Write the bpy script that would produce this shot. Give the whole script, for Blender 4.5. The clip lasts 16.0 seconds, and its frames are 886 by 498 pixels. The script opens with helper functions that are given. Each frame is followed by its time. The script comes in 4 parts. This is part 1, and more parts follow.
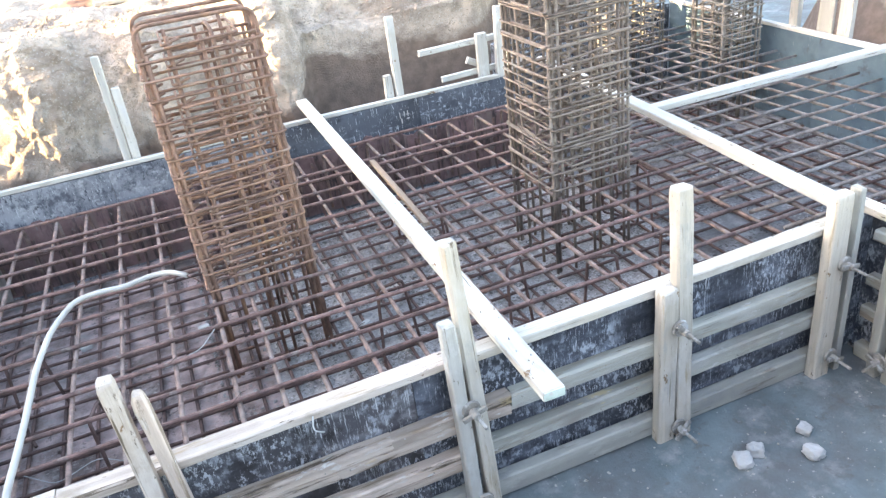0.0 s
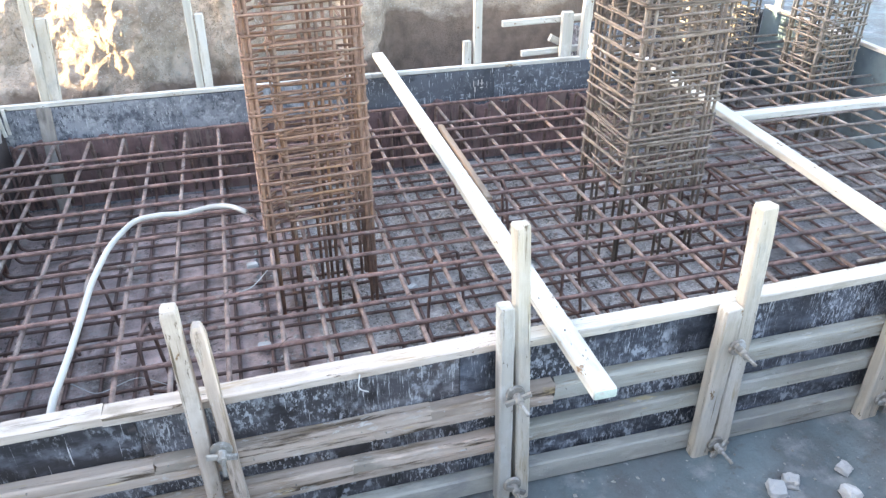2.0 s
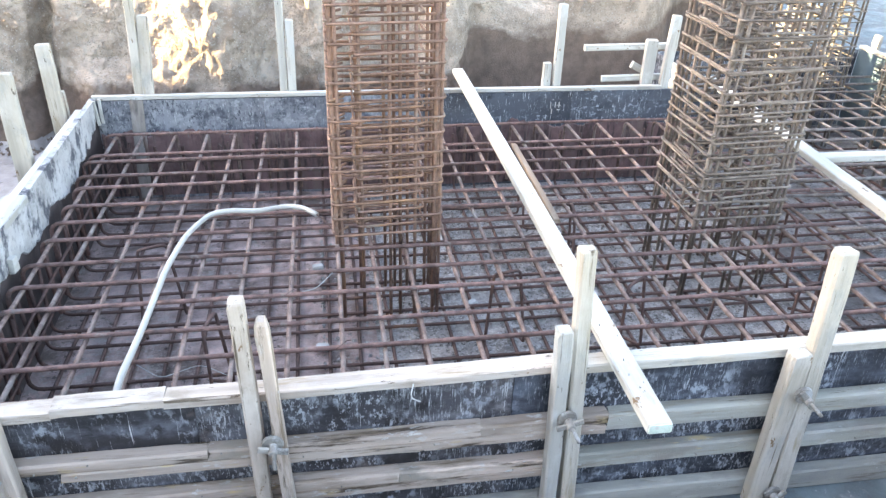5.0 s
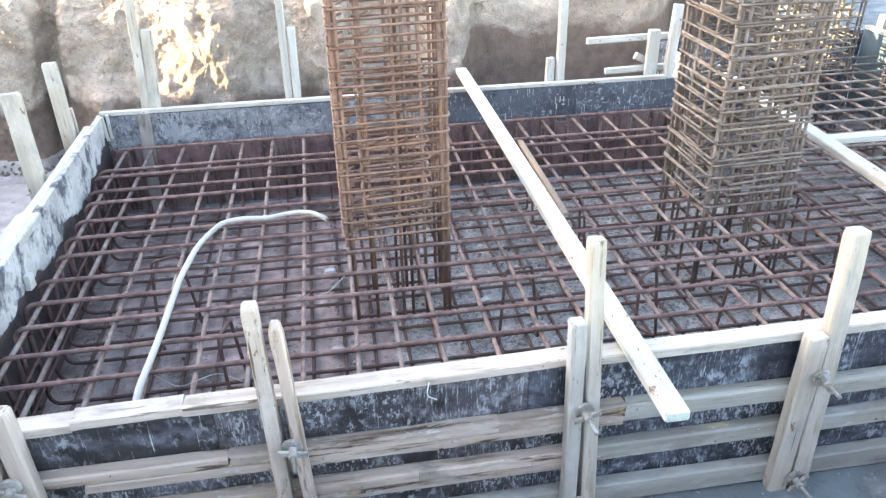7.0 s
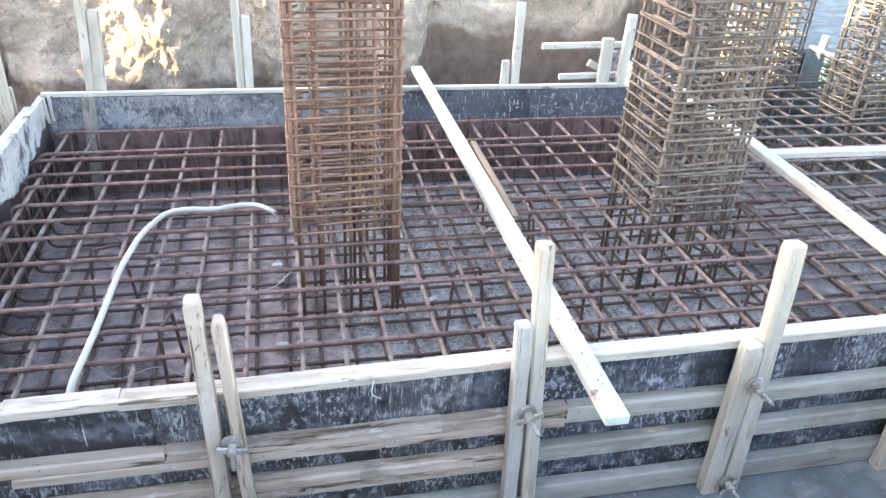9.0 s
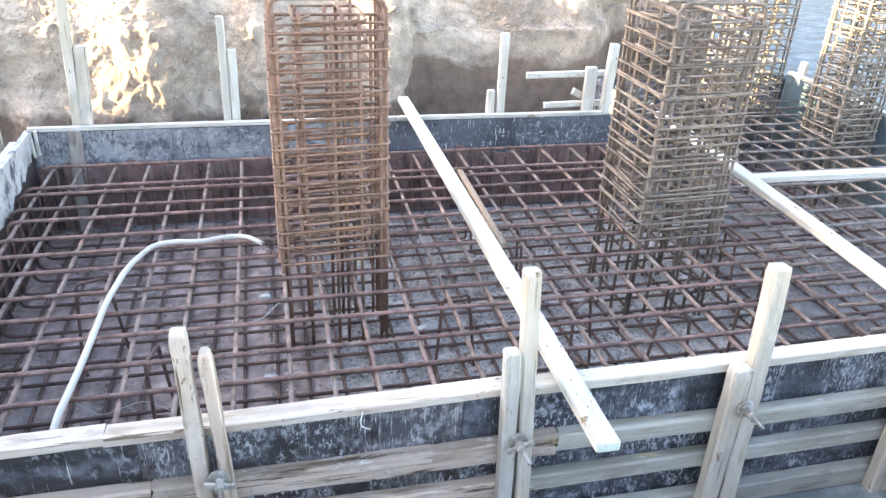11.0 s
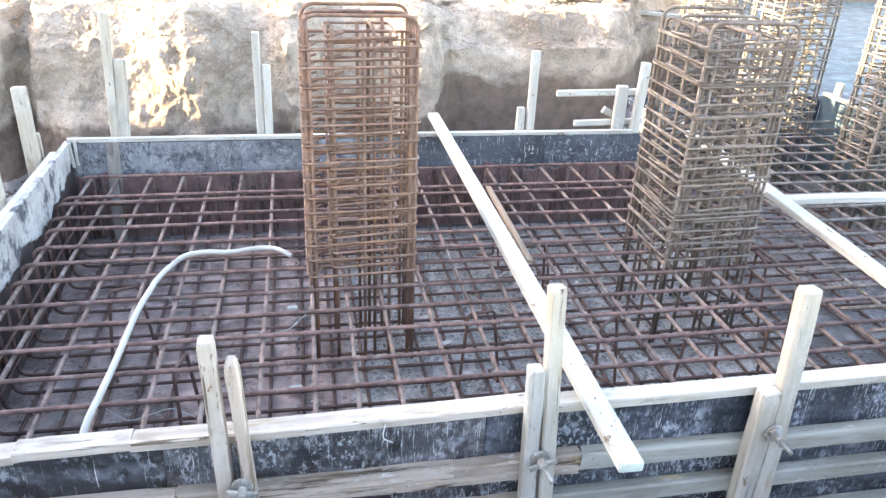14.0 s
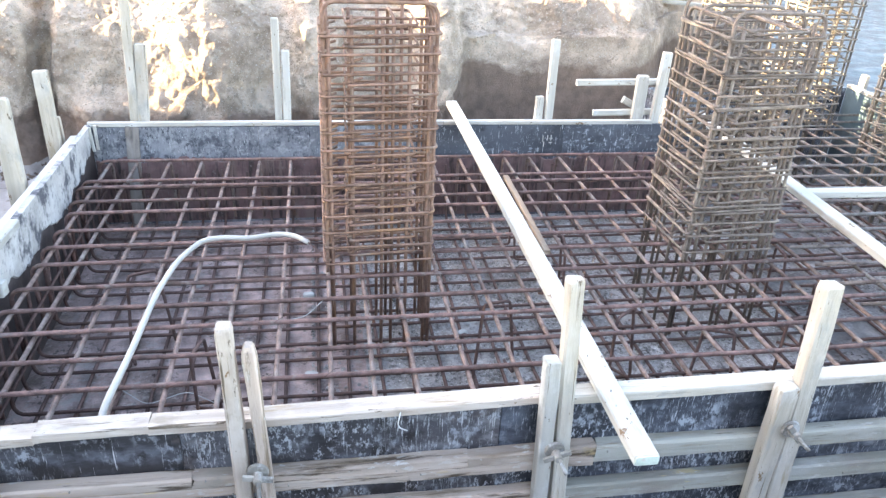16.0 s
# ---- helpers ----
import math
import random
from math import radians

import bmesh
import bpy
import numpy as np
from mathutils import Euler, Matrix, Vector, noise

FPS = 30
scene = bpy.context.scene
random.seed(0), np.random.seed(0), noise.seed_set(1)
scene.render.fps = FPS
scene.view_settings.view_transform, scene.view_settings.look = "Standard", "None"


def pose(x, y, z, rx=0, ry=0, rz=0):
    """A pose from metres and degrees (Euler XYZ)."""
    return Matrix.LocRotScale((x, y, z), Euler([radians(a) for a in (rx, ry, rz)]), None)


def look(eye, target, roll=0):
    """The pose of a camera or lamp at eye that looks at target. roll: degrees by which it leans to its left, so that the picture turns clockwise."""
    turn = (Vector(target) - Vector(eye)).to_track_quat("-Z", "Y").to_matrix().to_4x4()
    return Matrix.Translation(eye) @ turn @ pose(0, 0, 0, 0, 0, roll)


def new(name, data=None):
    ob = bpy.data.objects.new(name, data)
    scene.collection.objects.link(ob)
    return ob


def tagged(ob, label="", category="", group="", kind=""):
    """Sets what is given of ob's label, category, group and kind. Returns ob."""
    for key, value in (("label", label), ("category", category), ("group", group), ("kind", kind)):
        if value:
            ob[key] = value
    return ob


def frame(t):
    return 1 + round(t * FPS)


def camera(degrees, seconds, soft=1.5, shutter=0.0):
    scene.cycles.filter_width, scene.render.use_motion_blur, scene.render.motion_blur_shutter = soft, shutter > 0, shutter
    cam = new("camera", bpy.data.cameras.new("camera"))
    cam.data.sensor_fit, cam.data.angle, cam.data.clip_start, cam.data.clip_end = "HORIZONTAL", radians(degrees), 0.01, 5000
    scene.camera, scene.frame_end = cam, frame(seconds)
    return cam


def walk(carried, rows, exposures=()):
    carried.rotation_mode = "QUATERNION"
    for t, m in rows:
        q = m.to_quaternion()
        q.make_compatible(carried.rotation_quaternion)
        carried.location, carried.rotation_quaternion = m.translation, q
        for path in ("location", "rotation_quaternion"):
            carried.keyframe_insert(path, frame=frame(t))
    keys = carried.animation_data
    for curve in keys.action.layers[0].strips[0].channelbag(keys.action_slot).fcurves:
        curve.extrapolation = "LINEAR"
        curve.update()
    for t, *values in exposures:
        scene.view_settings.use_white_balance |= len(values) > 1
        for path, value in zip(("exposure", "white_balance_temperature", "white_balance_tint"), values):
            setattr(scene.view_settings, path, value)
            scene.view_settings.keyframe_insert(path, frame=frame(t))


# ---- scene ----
cam = camera(62.0, 16.0, soft=1.35)
PATH = [
    (0, (0.106, -2.874, 2.688), (0.667, -1.206, 1.737), -7.9),
    (0.5, (0.123, -2.786, 2.696), (0.645, -1.152, 1.668), -7.1),
    (1, (0.024, -2.756, 2.693), (0.602, -1.13, 1.682), -4.6),
    (1.5, (0.0, -2.763, 2.711), (0.571, -1.113, 1.736), -1.9),
    (2, (-0.013, -2.781, 2.704), (0.445, -1.123, 1.683), -0.3),
    (2.5, (-0.02, -2.79, 2.705), (0.287, -1.101, 1.68), 0.2),
    (3, (-0.021, -2.797, 2.709), (0.264, -1.108, 1.676), 1.0),
    (3.5, (-0.025, -2.778, 2.697), (0.273, -1.099, 1.652), 2.0),
    (4, (-0.029, -2.782, 2.705), (0.266, -1.086, 1.687), 2.6),
    (6.5, (-0.013, -2.809, 2.704), (0.263, -1.087, 1.725), -0.6),
    (7, (-0.016, -2.811, 2.696), (0.248, -1.088, 1.716), -1.2),
    (7.5, (-0.015, -2.797, 2.7), (0.264, -1.089, 1.698), -0.4),
    (8, (-0.02, -2.791, 2.696), (0.268, -1.092, 1.68), 0.6),
    (8.5, (-0.02, -2.794, 2.695), (0.336, -1.109, 1.679), 2.6),
    (9, (-0.015, -2.804, 2.7), (0.383, -1.109, 1.717), 3.0),
    (9.5, (-0.017, -2.807, 2.701), (0.401, -1.092, 1.76), 3.0),
    (12, (0.009, -2.818, 2.702), (0.442, -1.09, 1.794), 2.3),
    (12.5, (0.015, -2.825, 2.706), (0.427, -1.087, 1.806), 2.4),
    (13, (0.01, -2.826, 2.708), (0.405, -1.076, 1.825), 2.5),
    (13.5, (0.006, -2.83, 2.699), (0.395, -1.07, 1.832), 2.5),
    (14, (0.0, -2.828, 2.704), (0.358, -1.066, 1.826), 2.5),
    (14.5, (-0.011, -2.83, 2.709), (0.275, -1.044, 1.855), 1.8),
    (15, (-0.021, -2.83, 2.715), (0.21, -1.043, 1.848), 2.0),
    (15.5, (-0.011, -2.831, 2.712), (0.297, -1.061, 1.832), 2.9),
    (16, (-0.009, -2.817, 2.706), (0.308, -1.063, 1.797), 2.8),
]
walk(cam, [(t, look(eye, target, roll)) for t, eye, target, roll in PATH], [(0, 3.37, 7900, 13), (16, 3.39, 7800, 14)])

# ---- light ----
SUN_ELEVATION, SUN_AZIMUTH = 9.5, 274.0   # degrees; azimuth clockwise from +y
world = bpy.data.worlds.new("sky")
scene.world = world
world.use_nodes = True
wn = world.node_tree
sky = wn.nodes.new("ShaderNodeTexSky")
sky.sky_type, sky.sun_disc = "NISHITA", False
sky.sun_elevation, sky.sun_rotation = radians(SUN_ELEVATION + 13), radians(SUN_AZIMUTH)
sky.air_density, sky.dust_density = 1.0, 1.0
wn.nodes["Background"].inputs["Strength"].default_value = 0.15
wn.links.new(sky.outputs["Color"], wn.nodes["Background"].inputs["Color"])
sun = new("sun", bpy.data.lights.new("sun", "SUN"))
sun.data.energy, sun.data.angle, sun.data.color = 4.8, radians(0.5), (1.0, 0.84, 0.54)
_a, _e = radians(SUN_AZIMUTH), radians(SUN_ELEVATION)
sun.matrix_basis = look((math.sin(_a) * math.cos(_e) * 30, math.cos(_a) * math.cos(_e) * 30, math.sin(_e) * 30), (0, 0, 0))


# ---- materials ----
def material(name, colour, rough=0.8, metal=0.0, spots=(), bump=0.2, bump_scale=60.0, stretch=(1, 1, 1), coords="Object", vary=0.12, detail=6.0, fine=None, stratum=None, relief=0.01, ribs=False):
    """A node material: base colour, broad and fine variation, then spots (colour, scale, low, high, stretch) laid over it in turn."""
    m = bpy.data.materials.new(name)
    m.use_nodes = True
    n, l = m.node_tree.nodes, m.node_tree.links
    b = n["Principled BSDF"]
    b.inputs["Roughness"].default_value, b.inputs["Metallic"].default_value = rough, metal
    co = n.new("ShaderNodeTexCoord")
    info = n.new("ShaderNodeObjectInfo")
    shift = n.new("ShaderNodeVectorMath")
    shift.operation = "MULTIPLY_ADD"
    rnd = n.new("ShaderNodeCombineXYZ")
    for k in range(3):
        l.new(info.outputs["Random"], rnd.inputs[k])
    l.new(rnd.outputs[0], shift.inputs[0])
    shift.inputs[1].default_value = (37.0, 11.0, 23.0) if coords == "Object" else (0, 0, 0)
    if coords == "Object":
        l.new(co.outputs["Object"], shift.inputs[2])
    else:
        geo = n.new("ShaderNodeNewGeometry")
        l.new(geo.outputs["Position"], shift.inputs[2])

    def noise_at(scale, st, det=6.0, rough_=0.6):
        mp = n.new("ShaderNodeMapping")
        mp.inputs["Scale"].default_value = st
        l.new(shift.outputs[0], mp.inputs["Vector"])
        t = n.new("ShaderNodeTexNoise")
        t.inputs["Scale"].default_value, t.inputs["Detail"].default_value, t.inputs["Roughness"].default_value = scale, det, rough_
        l.new(mp.outputs[0], t.inputs["Vector"])
        return t.outputs["Fac"]

    def ramp(fac, lo, hi):
        r = n.new("ShaderNodeMapRange")
        r.inputs["From Min"].default_value, r.inputs["From Max"].default_value = lo, hi
        l.new(fac, r.inputs["Value"])
        return r.outputs["Result"]

    def mix(fac, a, c):
        x = n.new("ShaderNodeMix")
        x.data_type = "RGBA"
        l.new(fac, x.inputs["Factor"])
        for sock, v in ((x.inputs["A"], a), (x.inputs["B"], c)):
            if isinstance(v, tuple):
                sock.default_value = (*v, 1)
            else:
                l.new(v, sock)
        return x.outputs["Result"]

    dark = tuple(c * (1 - 2.2 * vary) for c in colour)
    light = tuple(min(1, c * (1 + 2.2 * vary)) for c in colour)
    col = mix(ramp(noise_at(bump_scale * 0.25, stretch, detail), 0.3, 0.7), dark, light)
    tone = mix(info.outputs["Random"], tuple(c * (1 - vary) for c in (1, 1, 1)), tuple(c * (1 + vary) for c in (1, 1, 1)))
    mul = n.new("ShaderNodeMix")
    mul.data_type, mul.blend_type = "RGBA", "MULTIPLY"
    mul.inputs["Factor"].default_value = 1.0
    l.new(col, mul.inputs["A"]), l.new(tone, mul.inputs["B"])
    col = mul.outputs["Result"]
    for c, scale, lo, hi, st, *mask in spots:
        fac = ramp(noise_at(scale, st, 8.0, 0.65), lo, hi)
        if mask:
            both = n.new("ShaderNodeMath")
            both.operation = "MULTIPLY"
            l.new(fac, both.inputs[0]), l.new(ramp(noise_at(mask[0], (1, 1, 1), 3.0), mask[1], mask[2]), both.inputs[1])
            fac = both.outputs[0]
        col = mix(fac, col, c)
    if stratum:
        # a lower layer of another soil, whose top rises with x
        where = n.new("ShaderNodeSeparateXYZ")
        l.new(shift.outputs[0], where.inputs[0])
        rise = n.new("ShaderNodeMapRange")
        for key, v in (("From Min", 1.10), ("From Max", 1.45), ("To Min", stratum[1]), ("To Max", stratum[2])):
            rise.inputs[key].default_value = v
        l.new(where.outputs["X"], rise.inputs["Value"])
        uneven = n.new("ShaderNodeMath")
        uneven.operation, uneven.inputs[1].default_value = "MULTIPLY_ADD", 0.5
        l.new(noise_at(2.5, (1, 1, 1.5)), uneven.inputs[0]), l.new(rise.outputs[0], uneven.inputs[2])
        below = n.new("ShaderNodeMath")
        below.operation = "SUBTRACT"
        l.new(uneven.outputs[0], below.inputs[0]), l.new(where.outputs["Z"], below.inputs[1])
        lower = mix(ramp(noise_at(9, (1, 1, 1)), 0.35, 0.65), tuple(v * 0.8 for v in stratum[0]), tuple(v * 1.2 for v in stratum[0]))
        col = mix(ramp(below.outputs[0], 0.22, 0.32), col, lower)
    l.new(col, b.inputs["Base Color"])
    bp = n.new("ShaderNodeBump")
    bp.inputs["Strength"].default_value, bp.inputs["Distance"].default_value = min(1.0, bump * 2), relief
    height = noise_at(fine or bump_scale, stretch, 8.0, 0.7)
    if ribs:
        # slanting ribs of a deformed bar, about 14 mm apart
        wave = n.new("ShaderNodeTexWave")
        wave.bands_direction = "DIAGONAL"
        wave.inputs["Scale"].default_value, wave.inputs["Distortion"].default_value = 45.0, 0.4
        l.new(shift.outputs[0], wave.inputs["Vector"])
        both = n.new("ShaderNodeMath")
        both.operation = "MULTIPLY_ADD"
        both.inputs[1].default_value = 0.14
        l.new(wave.outputs["Fac"], both.inputs[0]), l.new(height, both.inputs[2])
        height = both.outputs[0]
    l.new(height, bp.inputs["Height"])
    l.new(bp.outputs["Normal"], b.inputs["Normal"])
    return m


PINE = material("pine", (0.452, 0.396, 0.325), 0.75, bump=0.5, bump_scale=22, stretch=(0.08, 1.6, 1.6), vary=0.17,
                spots=(((0.56, 0.512, 0.455), 4, 0.46, 0.64, (0.6, 1, 1)), ((0.38, 0.305, 0.215), 16, 0.58, 0.68, (0.12, 1, 1)), ((0.37, 0.35, 0.315), 7, 0.56, 0.68, (0.5, 1, 1)),
                       ((0.20, 0.12, 0.06), 11, 0.655, 0.68, (0.6, 1, 1)), ((0.12, 0.09, 0.065), 34, 0.635, 0.68, (0.3, 1, 1)), ((0.14, 0.105, 0.075), 30, 0.615, 0.665, (0.05, 1.4, 1.4))))
PINE_WARM = material("pine_stained", (0.450, 0.366, 0.305), 0.75, bump=0.5, bump_scale=22, stretch=(0.08, 1.6, 1.6), vary=0.18,
                     spots=(((0.55, 0.475, 0.415), 4, 0.46, 0.62, (0.6, 1, 1)), ((0.34, 0.255, 0.17), 16, 0.57, 0.67, (0.12, 1, 1)), ((0.30, 0.24, 0.185), 6, 0.56, 0.67, (0.5, 1, 1)),
                            ((0.20, 0.11, 0.055), 11, 0.65, 0.675, (0.6, 1, 1)), ((0.11, 0.08, 0.055), 34, 0.63, 0.68, (0.3, 1, 1)), ((0.13, 0.095, 0.065), 30, 0.605, 0.66, (0.05, 1.4, 1.4))))
PINE_BROWN = material("pine_dirty", (0.430, 0.335, 0.275), 0.85, bump=0.6, bump_scale=20, stretch=(0.08, 1.6, 1.6), vary=0.2,
                      spots=(((0.50, 0.41, 0.345), 5, 0.47, 0.64, (0.4, 1, 1)), ((0.24, 0.170, 0.115), 14, 0.53, 0.64, (0.10, 1, 1)), ((0.33, 0.28, 0.23), 4, 0.53, 0.65, (0.5, 1, 1)),
                             ((0.09, 0.062, 0.042), 18, 0.57, 0.64, (0.12, 1, 1)), ((0.52, 0.38, 0.21), 11, 0.60, 0.68, (0.25, 1, 1)), ((0.58, 0.56, 0.53), 26, 0.58, 0.64, (0.4, 1, 1), 2, 0.46, 0.60)))
PAINT_GREEN = material("faded_green_paint", (0.47, 0.53, 0.46), 0.8, bump=0.3, bump_scale=40, vary=0.12, spots=(((0.55, 0.52, 0.46), 20, 0.55, 0.66, (1, 1, 1)),))
PINE_WHITE = material("pine_bleached", (0.475, 0.448, 0.402), 0.72, bump=0.45, bump_scale=24, stretch=(0.08, 1.6, 1.6), vary=0.11,
                      spots=(((0.40, 0.355, 0.295), 18, 0.56, 0.66, (0.08, 1, 1)), ((0.55, 0.545, 0.525), 5, 0.52, 0.66, (0.6, 1, 1)), ((0.36, 0.33, 0.29), 7, 0.58, 0.68, (0.4, 1, 1)),
                             ((0.22, 0.14, 0.085), 11, 0.655, 0.675, (0.6, 1, 1)), ((0.12, 0.095, 0.07), 42, 0.645, 0.685, (0.4, 1, 1)), ((0.14, 0.11, 0.085), 30, 0.65, 0.69, (0.05, 1.4, 1.4))))
PINE_GREY = material("pine_weathered", (0.35, 0.335, 0.285), 0.85, bump=0.5, bump_scale=20, stretch=(0.08, 1.6, 1.6), vary=0.17,
                     spots=(((0.43, 0.415, 0.375), 5, 0.46, 0.64, (0.4, 1, 1)), ((0.25, 0.19, 0.135), 14, 0.56, 0.67, (0.10, 1, 1)), ((0.30, 0.265, 0.23), 4, 0.54, 0.66, (0.5, 1, 1)),
                            ((0.11, 0.08, 0.055), 18, 0.62, 0.69, (0.12, 1, 1)), ((0.16, 0.10, 0.055), 9, 0.66, 0.685, (0.7, 1, 1)), ((0.50, 0.40, 0.25), 11, 0.63, 0.69, (0.25, 1, 1)), ((0.55, 0.53, 0.50), 30, 0.60, 0.67, (0.4, 1, 1), 2, 0.46, 0.60)))
PINE_DUSTY = material("pine_dusty", (0.355, 0.342, 0.302), 0.9, bump=0.4, bump_scale=20, stretch=(0.10, 1.6, 1.6), vary=0.13,
                      spots=(((0.27, 0.262, 0.25), 5, 0.46, 0.64, (0.6, 1, 1)), ((0.46, 0.43, 0.38), 9, 0.56, 0.68, (0.3, 1, 1)), ((0.19, 0.16, 0.13), 16, 0.60, 0.68, (0.15, 1, 1))))
PLY = material("film_plywood", (0.033, 0.037, 0.048), 0.45, bump=0.10, bump_scale=8, vary=0.3,
               spots=(((0.125, 0.140, 0.175), 4.5, 0.46, 0.64, (0.5, 1, 1.6)), ((0.020, 0.022, 0.030), 6, 0.50, 0.60, (1, 1, 1)), ((0.17, 0.19, 0.225), 14, 0.50, 0.64, (0.8, 1, 1.2), 1.7, 0.46, 0.60),
                      ((0.42, 0.445, 0.48), 62, 0.53, 0.60, (1.2, 1, 0.6), 2.6, 0.46, 0.57), ((0.35, 0.38, 0.42), 20, 0.52, 0.60, (1.3, 1, 0.9), 3.1, 0.47, 0.58), ((0.42, 0.45, 0.49), 60, 0.56, 0.63, (2.4, 1, 0.30), 2.0, 0.45, 0.57),
                      ((0.24, 0.26, 0.29), 2.4, 0.62, 0.70, (1, 1, 2.5)), ((0.58, 0.59, 0.60), 44, 0.64, 0.68, (2.5, 1, 0.10))))
PLY_WARM = material("muddy_film_plywood", (0.046, 0.043, 0.048), 0.45, bump=0.10, bump_scale=8, vary=0.3,
                    spots=(((0.145, 0.148, 0.170), 4.5, 0.47, 0.64, (0.5, 1, 1.6)), ((0.022, 0.019, 0.021), 6, 0.50, 0.60, (1, 1, 1)), ((0.20, 0.195, 0.205), 14, 0.50, 0.64, (0.8, 1, 1.2), 1.7, 0.48, 0.62),
                           ((0.42, 0.43, 0.45), 62, 0.53, 0.60, (1.2, 1, 0.6), 2.6, 0.47, 0.57), ((0.34, 0.355, 0.385), 20, 0.52, 0.60, (1.3, 1, 0.9), 3.1, 0.47, 0.58), ((0.46, 0.47, 0.48), 60, 0.56, 0.63, (2.4, 1, 0.30), 2.0, 0.45, 0.57),
                           ((0.15, 0.12, 0.11), 3.0, 0.58, 0.68, (1, 1, 1.5)), ((0.60, 0.60, 0.60), 44, 0.63, 0.68, (2.5, 1, 0.10))))
# worn, smeared sheets, paled as well by veiling glare mixed into the colour
PLY_PALE = material("worn_glare_plywood", (0.150, 0.154, 0.174), 0.5, bump=0.15, bump_scale=8, vary=0.25,
                    spots=(((0.25, 0.255, 0.275), 3.0, 0.45, 0.64, (1, 1, 1)), ((0.070, 0.076, 0.095), 8, 0.50, 0.60, (1, 1, 0.8)), ((0.33, 0.335, 0.35), 18, 0.52, 0.66, (0.8, 1, 1.0)),
                           ((0.045, 0.050, 0.064), 40, 0.54, 0.61, (1.3, 1, 0.6), 2.4, 0.44, 0.58), ((0.46, 0.47, 0.48), 60, 0.60, 0.66, (2.0, 1, 0.35))))
PLY_BLUE = material("blue_film_plywood", (0.062, 0.100, 0.130), 0.5, bump=0.10, bump_scale=6, vary=0.2,
                    spots=(((0.095, 0.140, 0.170), 2.4, 0.45, 0.64, (1, 1, 1)), ((0.045, 0.055, 0.068), 5, 0.56, 0.66, (1, 1, 1)), ((0.30, 0.32, 0.34), 36, 0.66, 0.70, (2.0, 1, 0.3))))
MUD_SHADE = material("mud_and_shade", (0.150, 0.090, 0.086), 0.9, bump=0.5, bump_scale=20, vary=0.25,
               spots=(((0.20, 0.14, 0.125), 7, 0.50, 0.62, (1.6, 1, 0.25)), ((0.055, 0.038, 0.036), 9, 0.53, 0.64, (1.6, 1, 0.3)), ((0.19, 0.165, 0.155), 30, 0.62, 0.68, (1.4, 1, 0.5))))
PLY_DARK = material("dark_film_plywood", (0.060, 0.066, 0.080), 0.45, bump=0.10, bump_scale=8, vary=0.25,
                    spots=(((0.105, 0.118, 0.142), 3.0, 0.46, 0.64, (1, 1, 1)), ((0.030, 0.033, 0.040), 6, 0.55, 0.66, (1, 1, 1)), ((0.30, 0.325, 0.36), 30, 0.55, 0.62, (0.8, 1, 1.2), 1.9, 0.47, 0.58), ((0.52, 0.54, 0.56), 44, 0.60, 0.65, (2.4, 1, 0.25))))
PLY_DIRTY = material("cement_coated_plywood", (0.45, 0.425, 0.405), 0.85, bump=0.5, bump_scale=14, vary=0.13,
                     spots=(((0.54, 0.525, 0.515), 3, 0.46, 0.66, (1, 1, 1)), ((0.085, 0.085, 0.098), 6, 0.52, 0.60, (1, 1, 0.8)), ((0.26, 0.255, 0.255), 22, 0.52, 0.64, (1, 1, 1))))
# stained sheet, darkened further: shade behind the side bars is in its colour
PLY_BROWN = material("stained_shade_plywood", (0.054, 0.039, 0.037), 0.7, bump=0.2, bump_scale=10, vary=0.2,
                     spots=(((0.115, 0.092, 0.085), 5, 0.54, 0.68, (1, 1, 0.5)), ((0.034, 0.027, 0.026), 8, 0.54, 0.66, (1, 1, 0.6))))
RUST = material("rusty_mat_steel", (0.190, 0.110, 0.095), 0.8, 0.1, bump=0.45, bump_scale=70, ribs=True, vary=0.24,
                spots=(((0.23, 0.115, 0.08), 5, 0.60, 0.74, (1, 1, 1)), ((0.085, 0.058, 0.053), 9, 0.54, 0.68, (1, 1, 1)), ((0.25, 0.20, 0.18), 14, 0.57, 0.69, (1, 1, 1))))
RUST_DUSTY = material("dusty_mat_steel", (0.230, 0.156, 0.132), 0.85, 0.1, bump=0.45, bump_scale=70, ribs=True, vary=0.22,
                      spots=(((0.29, 0.245, 0.22), 4, 0.50, 0.66, (1, 1, 1)), ((0.13, 0.088, 0.078), 9, 0.55, 0.68, (1, 1, 1)), ((0.27, 0.15, 0.095), 6, 0.60, 0.72, (1, 1, 1))))
# dusty steel of the right-hand mat; its greyness also holds the haze
RUST_PALE = material("dusty_hazed_steel", (0.180, 0.146, 0.132), 0.88, 0.05, bump=0.45, bump_scale=70, ribs=True, vary=0.22,
                     spots=(((0.28, 0.265, 0.255), 4, 0.50, 0.66, (1, 1, 1)), ((0.11, 0.082, 0.074), 9, 0.55, 0.68, (1, 1, 1)), ((0.24, 0.15, 0.10), 6, 0.62, 0.74, (1, 1, 1))))
# far cages: haze and sunlit paleness are painted into this steel
RUST_FAR = material("haze_whitened_steel", (0.215, 0.185, 0.158), 0.88, 0.05, bump=0.4, bump_scale=70, vary=0.2,
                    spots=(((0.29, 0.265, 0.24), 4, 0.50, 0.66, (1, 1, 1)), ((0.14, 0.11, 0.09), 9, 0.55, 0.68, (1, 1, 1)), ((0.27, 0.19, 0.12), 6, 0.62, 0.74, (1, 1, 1))))
